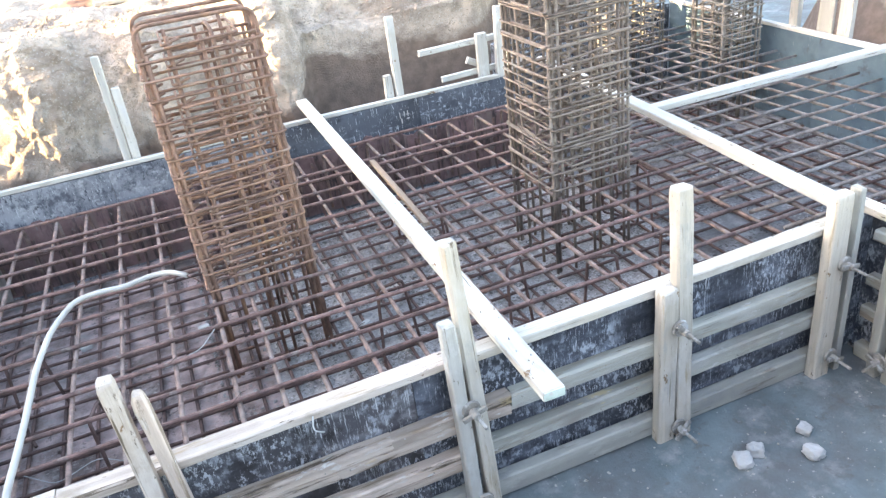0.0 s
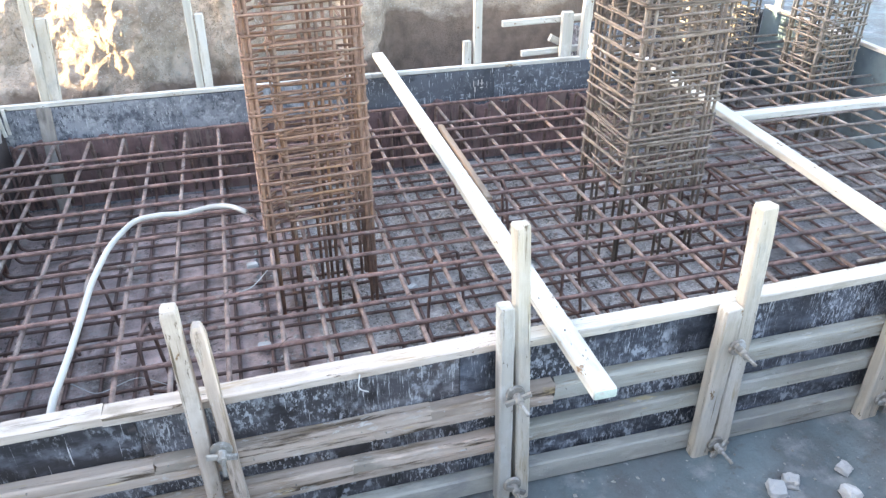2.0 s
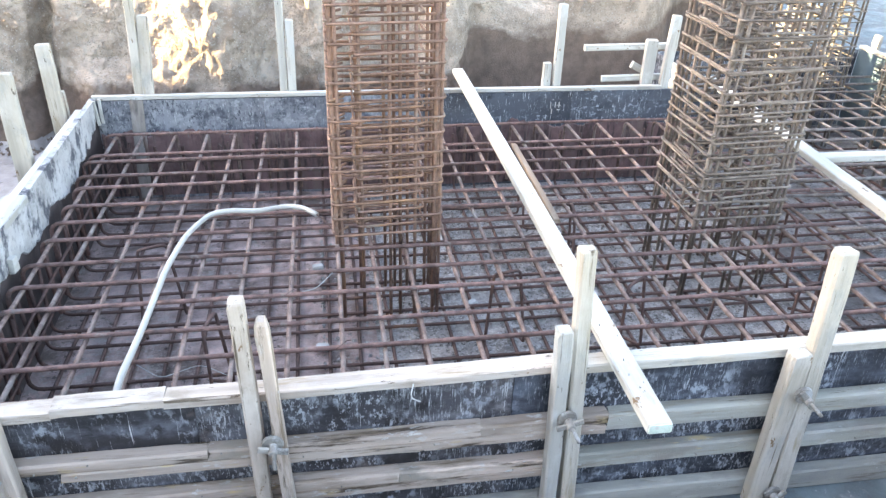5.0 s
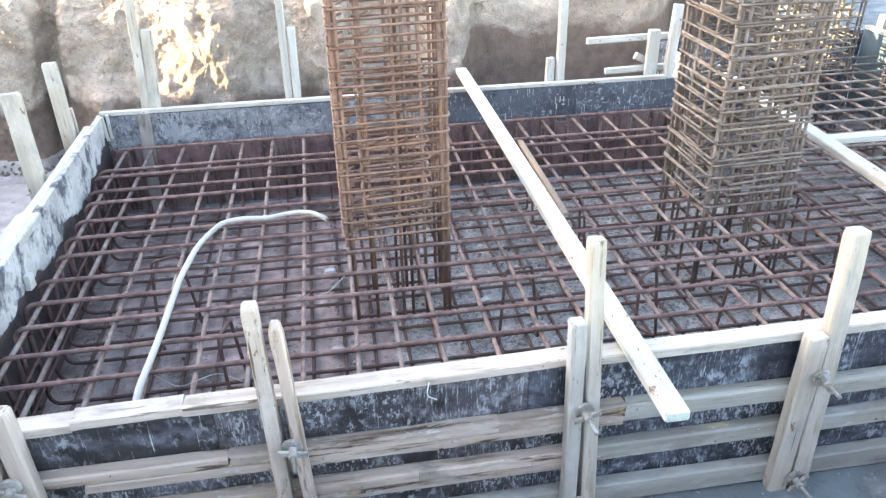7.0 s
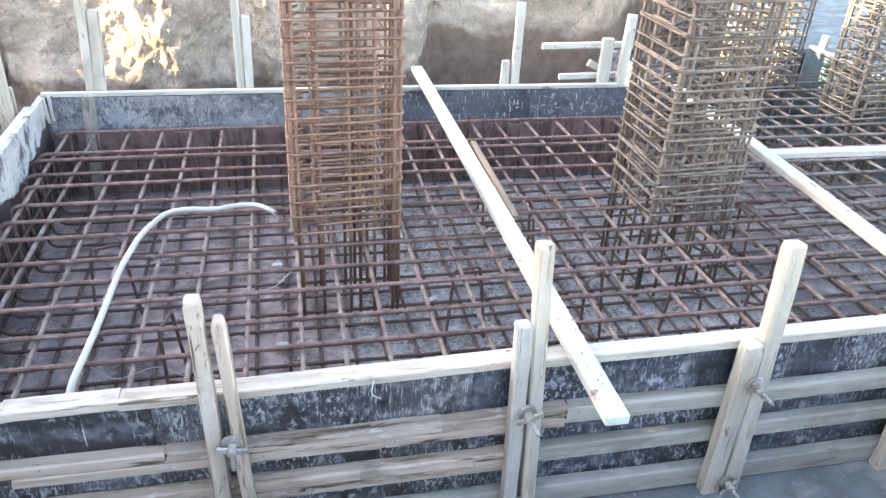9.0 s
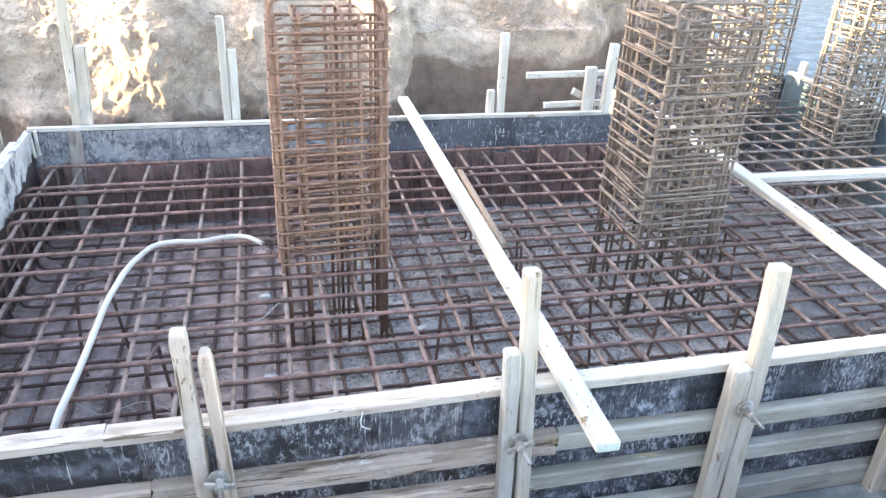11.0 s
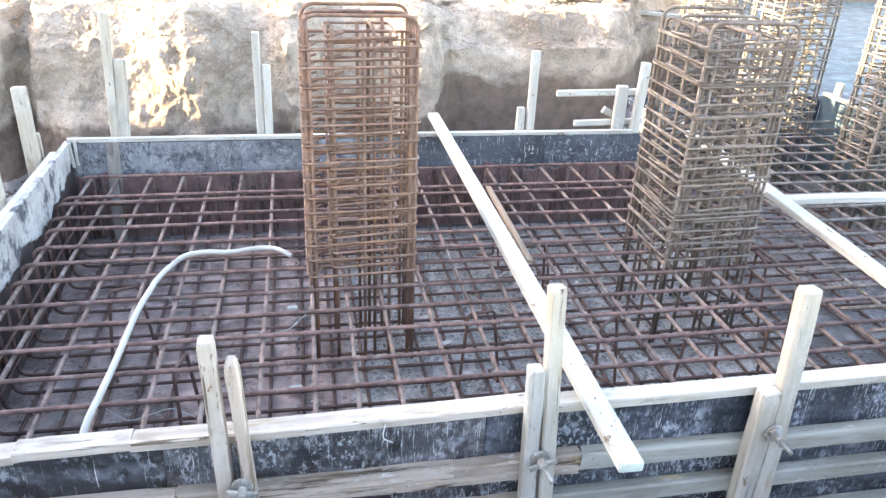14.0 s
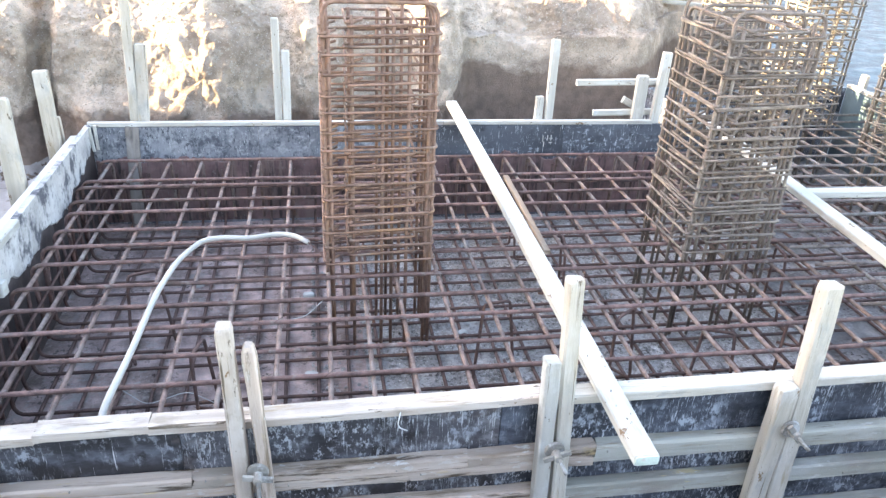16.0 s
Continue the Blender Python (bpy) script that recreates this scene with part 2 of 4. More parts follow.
# darker than the upper mat: lower mats, chairs, side bars, thin wires
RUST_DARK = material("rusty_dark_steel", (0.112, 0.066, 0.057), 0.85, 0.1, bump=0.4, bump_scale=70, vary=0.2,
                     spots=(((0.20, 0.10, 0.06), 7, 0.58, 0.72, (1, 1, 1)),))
RUST_ORANGE = material("rusty_cage_steel", (0.255, 0.150, 0.110), 0.82, 0.1, bump=0.4, bump_scale=60, vary=0.2,
                       spots=(((0.35, 0.19, 0.105), 2.4, 0.54, 0.68, (1, 1, 1)), ((0.15, 0.092, 0.072), 9, 0.55, 0.68, (1, 1, 1)), ((0.30, 0.235, 0.19), 4, 0.56, 0.70, (1, 1, 1))))
RUST_GREY = material("rusty_grey_steel", (0.198, 0.156, 0.130), 0.82, 0.1, bump=0.4, bump_scale=60, vary=0.2,
                     spots=(((0.30, 0.19, 0.13), 2.0, 0.60, 0.72, (1, 1, 1)), ((0.145, 0.105, 0.085), 9, 0.55, 0.68, (1, 1, 1)), ((0.33, 0.28, 0.235), 5, 0.55, 0.68, (1, 1, 1))))
BLINDING = material("blinding_concrete", (0.405, 0.297, 0.277), 0.9, bump=1.0, bump_scale=30, coords="World", vary=0.24, fine=40, relief=0.03,
                    spots=(((0.175, 0.132, 0.118), 2.4, 0.46, 0.62, (1, 1, 1)), ((0.43, 0.38, 0.355), 36, 0.52, 0.64, (1, 1, 1), 2.0, 0.40, 0.60), ((0.12, 0.095, 0.088), 30, 0.52, 0.60, (1, 1, 1), 2.7, 0.42, 0.58), ((0.36, 0.32, 0.30), 6, 0.56, 0.66, (1, 1, 1))))
BLINDING_GREY = material("grey_blinding_concrete", (0.39, 0.362, 0.348), 0.9, bump=1.0, bump_scale=30, coords="World", vary=0.18, fine=45, relief=0.02,
                         spots=(((0.25, 0.232, 0.222), 2.4, 0.48, 0.64, (1, 1, 1)), ((0.54, 0.52, 0.51), 40, 0.52, 0.60, (1, 1, 1), 2.0, 0.40, 0.58), ((0.10, 0.090, 0.084), 34, 0.53, 0.59, (1, 1, 1), 2.7, 0.36, 0.54), ((0.60, 0.585, 0.57), 60, 0.58, 0.64, (1, 1, 1))))
# a darker tone of the grey concrete, laid beyond STEP only
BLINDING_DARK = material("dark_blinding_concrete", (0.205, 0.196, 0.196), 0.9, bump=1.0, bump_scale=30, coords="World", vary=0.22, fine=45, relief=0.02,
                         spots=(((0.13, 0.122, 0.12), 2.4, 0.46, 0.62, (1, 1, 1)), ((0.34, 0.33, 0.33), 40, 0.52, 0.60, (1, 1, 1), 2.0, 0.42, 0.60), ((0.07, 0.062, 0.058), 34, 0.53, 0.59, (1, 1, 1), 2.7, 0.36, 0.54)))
RED_EARTH = material("reddish_earth", (0.30, 0.165, 0.125), 0.95, bump=1.0, bump_scale=24, vary=0.22, relief=0.02, spots=(((0.44, 0.33, 0.27), 8, 0.54, 0.66, (1, 1, 1)),))
BROWN_WOOD = material("brown_wood", (0.24, 0.165, 0.115), 0.85, bump=0.4, bump_scale=24, stretch=(0.1, 1.5, 1.5), vary=0.2, spots=(((0.34, 0.27, 0.21), 8, 0.54, 0.68, (0.3, 1, 1)),))
GREY_BOARD = material("grey_board", (0.29, 0.252, 0.228), 0.8, bump=0.3, bump_scale=20, stretch=(0.1, 1.5, 1.5), vary=0.16, spots=(((0.36, 0.34, 0.325), 7, 0.52, 0.66, (0.4, 1, 1)), ((0.13, 0.115, 0.11), 8, 0.57, 0.68, (0.3, 1, 1))))
SACKING = material("brown_sacking", (0.21, 0.115, 0.08), 0.8, bump=0.6, bump_scale=60, vary=0.15, spots=(((0.38, 0.27, 0.20), 9, 0.54, 0.68, (1, 1, 1)),))
SOIL = material("excavated_soil", (0.54, 0.428, 0.342), 0.95, bump=1.0, bump_scale=18, coords="World", vary=0.2, fine=52, relief=0.036, stratum=((0.240, 0.168, 0.130), 0.60, 0.98),
                spots=(((0.33, 0.25, 0.195), 1.3, 0.45, 0.62, (1, 1, 1.5)), ((0.50, 0.43, 0.36), 9, 0.56, 0.68, (1, 1, 1)), ((0.30, 0.235, 0.185), 22, 0.58, 0.68, (1, 1, 1)), ((0.56, 0.50, 0.43), 48, 0.57, 0.64, (1, 1, 1)), ((0.25, 0.20, 0.16), 60, 0.55, 0.64, (1, 1, 1), 1.6, 0.40, 0.58)))
DUST = material("dusty_ground", (0.145, 0.180, 0.185), 0.92, bump=0.8, bump_scale=14, coords="World", vary=0.14, fine=26, relief=0.012,
                spots=(((0.125, 0.130, 0.130), 1.7, 0.44, 0.62, (1, 1, 1)), ((0.26, 0.27, 0.265), 4, 0.54, 0.68, (1, 1, 1)), ((0.125, 0.123, 0.12), 9, 0.58, 0.68, (1, 1, 1)), ((0.36, 0.36, 0.355), 40, 0.63, 0.70, (1, 1, 1))))
DUST_PALE = material("pale_dusty_ground", (0.42, 0.372, 0.350), 0.95, bump=0.8, bump_scale=14, coords="World", vary=0.14, fine=28, relief=0.015,
                     spots=(((0.30, 0.262, 0.238), 1.7, 0.46, 0.64, (1, 1, 1)), ((0.50, 0.46, 0.43), 5, 0.54, 0.68, (1, 1, 1)), ((0.22, 0.19, 0.17), 18, 0.60, 0.68, (1, 1, 1))))
STONE = material("pale_stone", (0.46, 0.455, 0.44), 0.85, bump=0.4, bump_scale=30, vary=0.1)
CONDUIT = material("white_conduit", (0.43, 0.405, 0.37), 0.55, bump=0.1, bump_scale=20, vary=0.06,
                   spots=(((0.33, 0.31, 0.28), 6, 0.54, 0.72, (1, 1, 1)),))
CASTIRON = material("cement_splashed_iron", (0.285, 0.26, 0.23), 0.8, 0.15, bump=0.4, bump_scale=50, vary=0.2,
                    spots=(((0.48, 0.47, 0.45), 14, 0.52, 0.66, (1, 1, 1)), ((0.16, 0.09, 0.05), 18, 0.62, 0.72, (1, 1, 1))))
RENDERED_WALL = material("rendered_wall", (0.55, 0.52, 0.47), 0.9, bump=0.15, bump_scale=10, coords="World", vary=0.06)

# ---- builders ----
W = {}   # world matrix of every object made here


def thing(name, at, label, category, group="", kind=""):
    ob = new(name)
    ob.empty_display_size = 0.1
    W[ob] = Matrix.Translation(at)
    ob.matrix_basis = W[ob]
    return tagged(ob, label, category, group, kind)


def put(ob, m, parent=None):
    W[ob] = m
    if parent is None:
        ob.matrix_basis = m
    else:
        ob.parent = parent
        ob.matrix_basis = W[parent].inverted() @ m
    return ob


def mesh_of(bm, mat, name, smooth=False):
    me = bpy.data.meshes.new(name)
    bm.to_mesh(me)
    bm.free()
    me.materials.append(mat)
    if smooth:
        me.polygons.foreach_set("use_smooth", [True] * len(me.polygons))
    return me


def part(name, bm, mat, parent=None, label="", m=None, smooth=False):
    me = bm if isinstance(bm, bpy.types.Mesh) else mesh_of(bm, mat, name, smooth)
    ob = put(new(name, me), m or Matrix.Identity(4), parent)
    return tagged(ob, label)


def beam_mesh(length, w, t, wear=0.003, cuts=7, seed=0, chip=0.0, blunt=0.0):
    """A sawn timber along local x from 0 to length, w across (y), t thick (z), a little bowed, with soft edges, uneven ends, and blunt ends if wanted."""
    rng = random.Random(seed)
    bm = bmesh.new()
    ch = min(w, t) * 0.12
    prof = [(-w / 2 + ch, -t / 2), (w / 2 - ch, -t / 2), (w / 2, -t / 2 + ch), (w / 2, t / 2 - ch), (w / 2 - ch, t / 2), (-w / 2 + ch, t / 2), (-w / 2, t / 2 - ch), (-w / 2, -t / 2 + ch)]
    p1, p2, a1, a2 = rng.uniform(0, 6), rng.uniform(0, 6), rng.uniform(-1, 1) * wear, rng.uniform(-1, 1) * wear
    us = [i / cuts for i in range(cuts + 1)]
    if blunt:
        us[-1:] = [1 - 1.6 * blunt / length, 1 - 0.5 * blunt / length, 1]
    rings = []
    for i, u in enumerate(us):
        by, bz = a1 * math.sin(3 * u + p1), a2 * math.sin(2.6 * u + p2)
        left = len(us) - 1 - i
        k = ((0.88, 0.97, 1.0) if blunt < 0.03 else (0.60, 0.88, 1.0))[left] if blunt and left < 3 else 1.0
        ring = []
        for y, z in prof:
            e = (rng.uniform(-1, 1) * chip) if i == 0 or left == 0 else 0
            ring.append(bm.verts.new((u * length + e, y * k + by + rng.uniform(-1, 1) * wear * 0.35, z * k + bz + rng.uniform(-1, 1) * wear * 0.35)))
        rings.append(ring)
    for a, b in zip(rings, rings[1:]):
        for k in range(8):
            bm.faces.new((a[k], a[(k + 1) % 8], b[(k + 1) % 8], b[k]))
    bm.faces.new(rings[0][::-1]), bm.faces.new(rings[-1])
    return bm


def along(a, b, up=(0, 0, 1)):
    """The pose whose local x runs from a to b, and whose local z is as near to up as it can be."""
    a, x = Vector(a), (Vector(b) - Vector(a)).normalized()
    y = Vector(up).cross(x).normalized()
    z = x.cross(y)
    m = Matrix((x, y, z)).transposed().to_4x4()
    m.translation = a
    return m


SEED = [1]


def beam(name, a, b, w, t, mat, parent=None, up=(0, 0, 1), label="", wear=0.003, chip=0.004, blunt=0.0):
    SEED[0] += 1
    return part(name, beam_mesh((Vector(b) - Vector(a)).length, w, t, wear, seed=SEED[0], chip=chip, blunt=blunt), mat, parent, label, along(a, b, up))


def rounded(points, radius, steps=4):
    """A polyline with its corners rounded."""
    pts = [Vector(p) for p in points]
    out = [pts[0]]
    for p, q, r in zip(pts, pts[1:], pts[2:]):
        d = min(radius, (p - q).length * 0.49, (r - q).length * 0.49)
        a, b = q + (p - q).normalized() * d, q + (r - q).normalized() * d
        out += [a.lerp(q, u).lerp(q.lerp(b, u), u) for u in [k / steps for k in range(steps + 1)]]
    return out + [pts[-1]]


def tube(points, r, sides=7, bm=None):
    bm = bm or bmesh.new()
    pts = [Vector(p) for p in points]
    pts = [p for k, p in enumerate(pts) if k == 0 or (p - pts[k - 1]).length > 1e-5]
    t0 = (pts[1] - pts[0]).normalized()
    side = t0.cross(Vector((0.31, 0.17, 0.93)) if abs(t0.z) < 0.9 else Vector((1, 0.1, 0))).normalized()
    rings = []
    for k, p in enumerate(pts):
        t = ((pts[min(k + 1, len(pts) - 1)] - p).normalized() + (p - pts[max(k - 1, 0)]).normalized()).normalized()
        side = (side - t * side.dot(t)).normalized()
        other = t.cross(side)
        rings.append([bm.verts.new(p + r * (math.cos(2 * math.pi * j / sides) * side + math.sin(2 * math.pi * j / sides) * other)) for j in range(sides)])
    for a, b in zip(rings, rings[1:]):
        for j in range(sides):
            bm.faces.new((a[j], a[(j + 1) % sides], b[(j + 1) % sides], b[j]))
    bm.faces.new(rings[0][::-1]), bm.faces.new(rings[-1])
    return bm


# ---- plan ----
TOP, MAT, FLOOR, GROUND, GRADE = 0.85, 0.60, 0.0, -0.02, 1.15
FRONT, BACK, STEP = -0.472, 3.04, 3.20   # inner faces of the formwork; STEP: where the footing widens
LEFT_BACK, LEFT_FRONT = -1.77, -1.69     # the left face is not quite square


def right_face(y):
    return 5.34 + 0.066 * y


def smooth(a, b, v):
    u = min(1.0, max(0.0, (v - a) / (b - a)))
    return u * u * (3 - 2 * u)


def bank_edge(x):
    """Where the foot of the far bank runs: lobes of earth, a mound that ends at x = 1.2, then a clean cut."""
    e = 4.24
    e -= 0.06 * smooth(-3.50, -2.80, x)
    e += 0.46 * smooth(-2.74, -2.56, x) - 0.40 * smooth(-2.54, -2.38, x)
    e -= 0.28 * smooth(-1.90, -0.92, x)
    e += 0.26 * smooth(-0.82, -0.52, x) - 0.16 * smooth(-0.35, -0.05, x)
    e += 0.24 * smooth(0.10, 0.38, x) - 0.30 * smooth(0.72, 1.10, x)
    e += 0.55 * smooth(1.20, 1.52, x)
    e += 1.6 * smooth(3.3, 4.6, x) + 12.0 * smooth(5.6, 8.5, x)
    return e


def ground_height(x, y):
    lump = noise.noise(Vector((x * 0.9, y * 0.9, 3.1))) * 0.09 + noise.noise(Vector((x * 2.6, y * 2.6, 7.7))) * 0.06
    d = y - bank_edge(x)
    right = smooth(1.24, 1.54, x)
    ledge = 1.34 - 0.08 * right + 0.15 * smooth(0.75, 1.0, x) * (1 - right)
    crest = 1.62 - 0.07 * right + 0.06 * smooth(0.75, 1.0, x) * (1 - right) - 0.10 * smooth(-2.5, -2.85, x)
    far = GROUND + smooth(0, 0.34 - 0.18 * right, d) * (ledge - GROUND) + smooth(0.28 - 0.05 * right, 0.70 - 0.18 * right, d) * (crest - ledge)
    near = GROUND + (GRADE - GROUND) * smooth(-1.75, -2.45, y)
    # the left rise is out of view; its height trims the low sun
    side = GROUND + 1.58 * smooth(-6.2, -7.0, x)
    east = GROUND + 1.45 * smooth(5.95, 6.7, x - 20.0 * smooth(3.3, 4.3, y))
    h = max(far, near, side, east)
    rough = smooth(0.05, 0.3, h - GROUND) * (1 - 0.75 * right * (1 - smooth(0.25, 0.5, d)))
    rough *= 1 - 0.8 * right * smooth(0.0, 0.1, d) * (1 - smooth(0.16, 0.26, d))
    away = smooth(20, 30, max(abs(x), abs(y)))
    return h + lump * rough * (1 - away) + 0.010 * noise.noise(Vector((x * 3, y * 3, 1.0))) + 0.004 * noise.noise(Vector((x * 14, y * 14, 2.0)))


def spread(lo, hi, fine_lo, fine_hi, fine, grow=1.25):
    out = list(np.arange(fine_lo, fine_hi, fine))
    s, v = fine, fine_hi
    while v < hi:
        out.append(v)
        s *= grow
        v += s
    out.append(hi)
    s, v, low = fine, fine_lo, []
    while v > lo:
        s *= grow
        v -= s
        low.append(max(v, lo))
    return low[::-1] + out


def build_ground():
    """One sheet whose rows follow the foot of the far bank, so that the steep face is finely divided."""
    xs = spread(-400, 400, -4.2, 4.4, 0.0135)
    ds = spread(-400, 400, -0.04, 0.80, 0.0105, 1.09)
    ds = [d for d in ds if not 0.02 < d < 0.32] + list(np.arange(0.02, 0.32, 0.0038))
    ds = sorted([d for d in ds if not -7.2 < d < -5.4] + list(np.arange(-7.2, -5.4, 0.05)))   # finer on the near slope too
    verts = []
    for d in ds:
        for x in xs:
            y = 4.1 + d + (bank_edge(x) - 4.1) * smooth(-4.5, -0.3, d)
            h = ground_height(x, y)
            # the foot of the hollow left of the middle lobe is cut straight
            y -= 0.26 * smooth(-2.4, -2.1, x) * (1 - smooth(-1.90, -0.92, x)) * (1 - smooth(0.60, 0.82, h)) * smooth(-1.2, 0, d)
            k = smooth(0.05, 0.35, h - GROUND) * (1 if max(abs(x), abs(y)) < 15 else 0)
            k *= 1 - 0.8 * smooth(1.28, 1.52, x) * (1 - smooth(1.1, 1.25, h))
            q = Vector((x * 1.9, y * 1.9, h * 1.9))
            v = (noise.noise_vector(q) * 0.07 + noise.noise_vector(q * 3.1) * 0.038 + noise.noise_vector(q * 8) * 0.020 + noise.noise_vector(q * 19) * 0.012 + noise.noise_vector(q * 30) * 0.010) * k
            verts.append((x + v.x, y + v.y, h + 0.6 * v.z))
    nx = len(xs)
    faces = [(j * nx + i, j * nx + i + 1, (j + 1) * nx + i + 1, (j + 1) * nx + i) for j in range(len(ds) - 1) for i in range(nx - 1)]
    me = bpy.data.meshes.new("ground")
    me.from_pydata(verts, [], faces)
    for mt in (SOIL, DUST, DUST_PALE):
        me.materials.append(mt)
    index = []
    for p in me.polygons:
        c = p.center
        index.append(0 if c.z >= GROUND + 0.10 else 2 if c.x < -1.9 and c.y > -0.6 else 1)
    me.polygons.foreach_set("material_index", index)
    me.polygons.foreach_set("use_smooth", [True] * len(index))
    ob = new("ground", me)
    W[ob] = Matrix.Identity(4)
    return tagged(ob, "excavated earth and dusty floor of a building pit", "ground", kind="structure")


build_ground()


def box_bm(x0, x1, y0, y1, z0, z1):
    bm = bmesh.new()
    bmesh.ops.create_cube(bm, size=1, matrix=Matrix.LocRotScale(((x0 + x1) / 2, (y0 + y1) / 2, (z0 + z1) / 2), None, (x1 - x0, y1 - y0, z1 - z0)))
    return bm


def slab(x0, x1, y0, y1, mat=BLINDING):
    """A patch of rough blinding concrete, its face a little uneven."""
    nx, ny = int((x1 - x0) / 0.06), int((y1 - y0) / 0.06)
    bm = bmesh.new()
    vs = [[bm.verts.new((x0 + (x1 - x0) * i / nx, y0 + (y1 - y0) * j / ny, FLOOR + 0.012 * noise.noise(Vector((i * 0.4, j * 0.4, 5))) + 0.008 * noise.noise(Vector((i * 1.7, j * 1.7, 9))))) for i in range(nx + 1)] for j in range(ny + 1)]
    for j in range(ny):
        for i in range(nx):
            bm.faces.new((vs[j][i], vs[j][i + 1], vs[j + 1][i + 1], vs[j + 1][i]))
    edge = [e for e in bm.edges if e.is_boundary]
    low = bmesh.ops.extrude_edge_only(bm, edges=edge)
    for v in low["geom"]:
        if isinstance(v, bmesh.types.BMVert):
            v.co.z = FLOOR - 0.12
    return tagged(part("floor", bm, mat), "rough grey blinding concrete under the reinforcement", "floor", kind="structure")


slab(LEFT_BACK - 0.02, 0.22, FRONT - 0.02, BACK + 0.02)
slab(0.22, STEP, FRONT - 0.02, BACK + 0.02, BLINDING_GREY)
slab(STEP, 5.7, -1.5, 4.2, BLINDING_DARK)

# ---- formwork ----


def sheets(parent, a, b, z0, z1, mat, size=1.25, thick=0.021):
    """Plywood sheets end to end from a to b (plan), each one a part."""
    a, b = Vector(a), Vector(b)
    n = max(1, round((b - a).length / size))
    for k in range(n):
        p, q = a.lerp(b, k / n), a.lerp(b, (k + 1) / n)
        d = (q - p).normalized() * 0.0015
        zc = (z0 + z1) / 2
        m = along((p.x + d.x, p.y + d.y, zc), (q.x - d.x, q.y - d.y, zc), (0, 0, 1))
        part("plywood_sheet", beam_mesh((q - p).length - 0.003, thick, z1 - z0, 0.0015, seed=k + 3), mat[k % len(mat)] if isinstance(mat, tuple) else mat, parent, "", m)


def formwork(at, label):
    return thing("formwork", at, label, "formwork", "formwork round the footing")


front = formwork((0.7, FRONT, GROUND), "dark film-faced plywood formwork with pine battens along a footing")
sheets(front, (-1.86, FRONT - 0.011, 0), (STEP + 0.038, FRONT - 0.011, 0), GROUND - 0.03, TOP - 0.045, (PLY_WARM, PLY_WARM, PLY, PLY))
yp = FRONT - 0.043
for a, b, dz in ((-1.88, -1.079, -0.008), (-1.077, -0.677, 0.002), (-0.6755, 0.88, 0.001), (0.882, STEP - 0.13, 0.0)):
    za, zb = (TOP - 0.021 + dz - 0.018 * smooth(0.7, -0.9, v) for v in (a, b))
    beam("top_plate", (a, yp, za), (b, yp + 0.006, zb), 0.086, 0.042, PINE_WARM if b < 0.9 else PINE, front, wear=0.006)
yb = FRONT - 0.0225 - 0.0315
for z, h, runs in ((0.536, 0.055, ((-1.84, -0.55), (-0.548, 0.55), (0.552, 1.103))), (0.481, 0.05, ((-1.10, 0.30), (0.302, 1.10))), (0.518, 0.088, ((1.105, 3.0),)),
                   (0.315, 0.055, ((-1.4, 0.2), (0.202, 0.9))), (0.262, 0.045, ((-0.9, 0.86),)), (0.305, 0.086, ((0.905, 3.0),)), (0.045, 0.115, ((-1.84, 0.84), (0.842, 3.0)))):
    for a, b in runs:
        batten = beam("batten", (a, yb, z), (b, yb, z), 0.063, h, PINE_DUSTY if z < 0.1 else PINE_BROWN if b < 1.11 else PINE_GREY, front, wear=0.007, chip=0.012)
        for k in range(max(2, round((b - a) / 0.45))):
            x = a + 0.05 + (b - a - 0.1) * (k + 0.5 * (k % 2)) / max(2, round((b - a) / 0.45))
            part("nail", tube([(0, 0, 0), (0.0006, -0.007, 0.0008)], 0.0036, 6), CASTIRON, batten, "dark nail head", Matrix.Translation((x, yb - 0.0315, z + h * 0.22 * (-1) ** k)))

back = formwork((0.5, BACK, GROUND), "dark film-faced plywood formwork streaked with pale cement")
sheets(back, (LEFT_BACK - 0.02, BACK + 0.011, 0), (3.34, BACK + 0.011, 0), GROUND - 0.03, TOP - 0.02, (PLY_PALE, PLY_PALE, PLY_DARK, PLY_DARK))
beam("top_plate", (LEFT_BACK - 0.02, BACK + 0.022, TOP - 0.002), (1.0, BACK + 0.022, TOP + 0.002), 0.05, 0.032, PINE_WHITE, back)
beam("top_plate", (1.002, BACK + 0.022, TOP + 0.002), (2.84, BACK + 0.022, TOP - 0.004), 0.05, 0.032, PINE_WHITE, back)

for x, z, w, h in ((1.79, 0.765, 0.045, 0.008), (1.81, 0.735, 0.008, 0.055), (1.865, 0.765, 0.035, 0.008), (1.85, 0.74, 0.008, 0.05), (1.882, 0.74, 0.008, 0.05), (1.866, 0.713, 0.035, 0.008), (1.82, 0.68, 0.01, 0.045), (1.87, 0.675, 0.03, 0.008)):
    part("paint_stroke", box_bm(x + 0.06, x + w + 0.06, BACK - 0.0035, BACK + 0.002, z - h, z), PLY_DIRTY, back, "pale chalk stroke")
# ragged layer below mat level: mud, and the shade among the bars as colour
mud_shade = bmesh.new()
rows = []
for i in range(241):
    x = LEFT_BACK + (3.3 - LEFT_BACK) * i / 240
    hi = 0.56 + 0.06 * noise.noise(Vector((x * 2.2, 3, 2))) + 0.05 * noise.noise(Vector((x * 8, 1, 5))) + 0.03 * noise.noise(Vector((x * 27, 0, 6)))
    rows.append([mud_shade.verts.new((x, BACK - dy, z)) for dy, z in ((0.004, FLOOR + 0.02), (0.006, 0.25), (0.006, hi - 0.012), (-0.003, hi))])
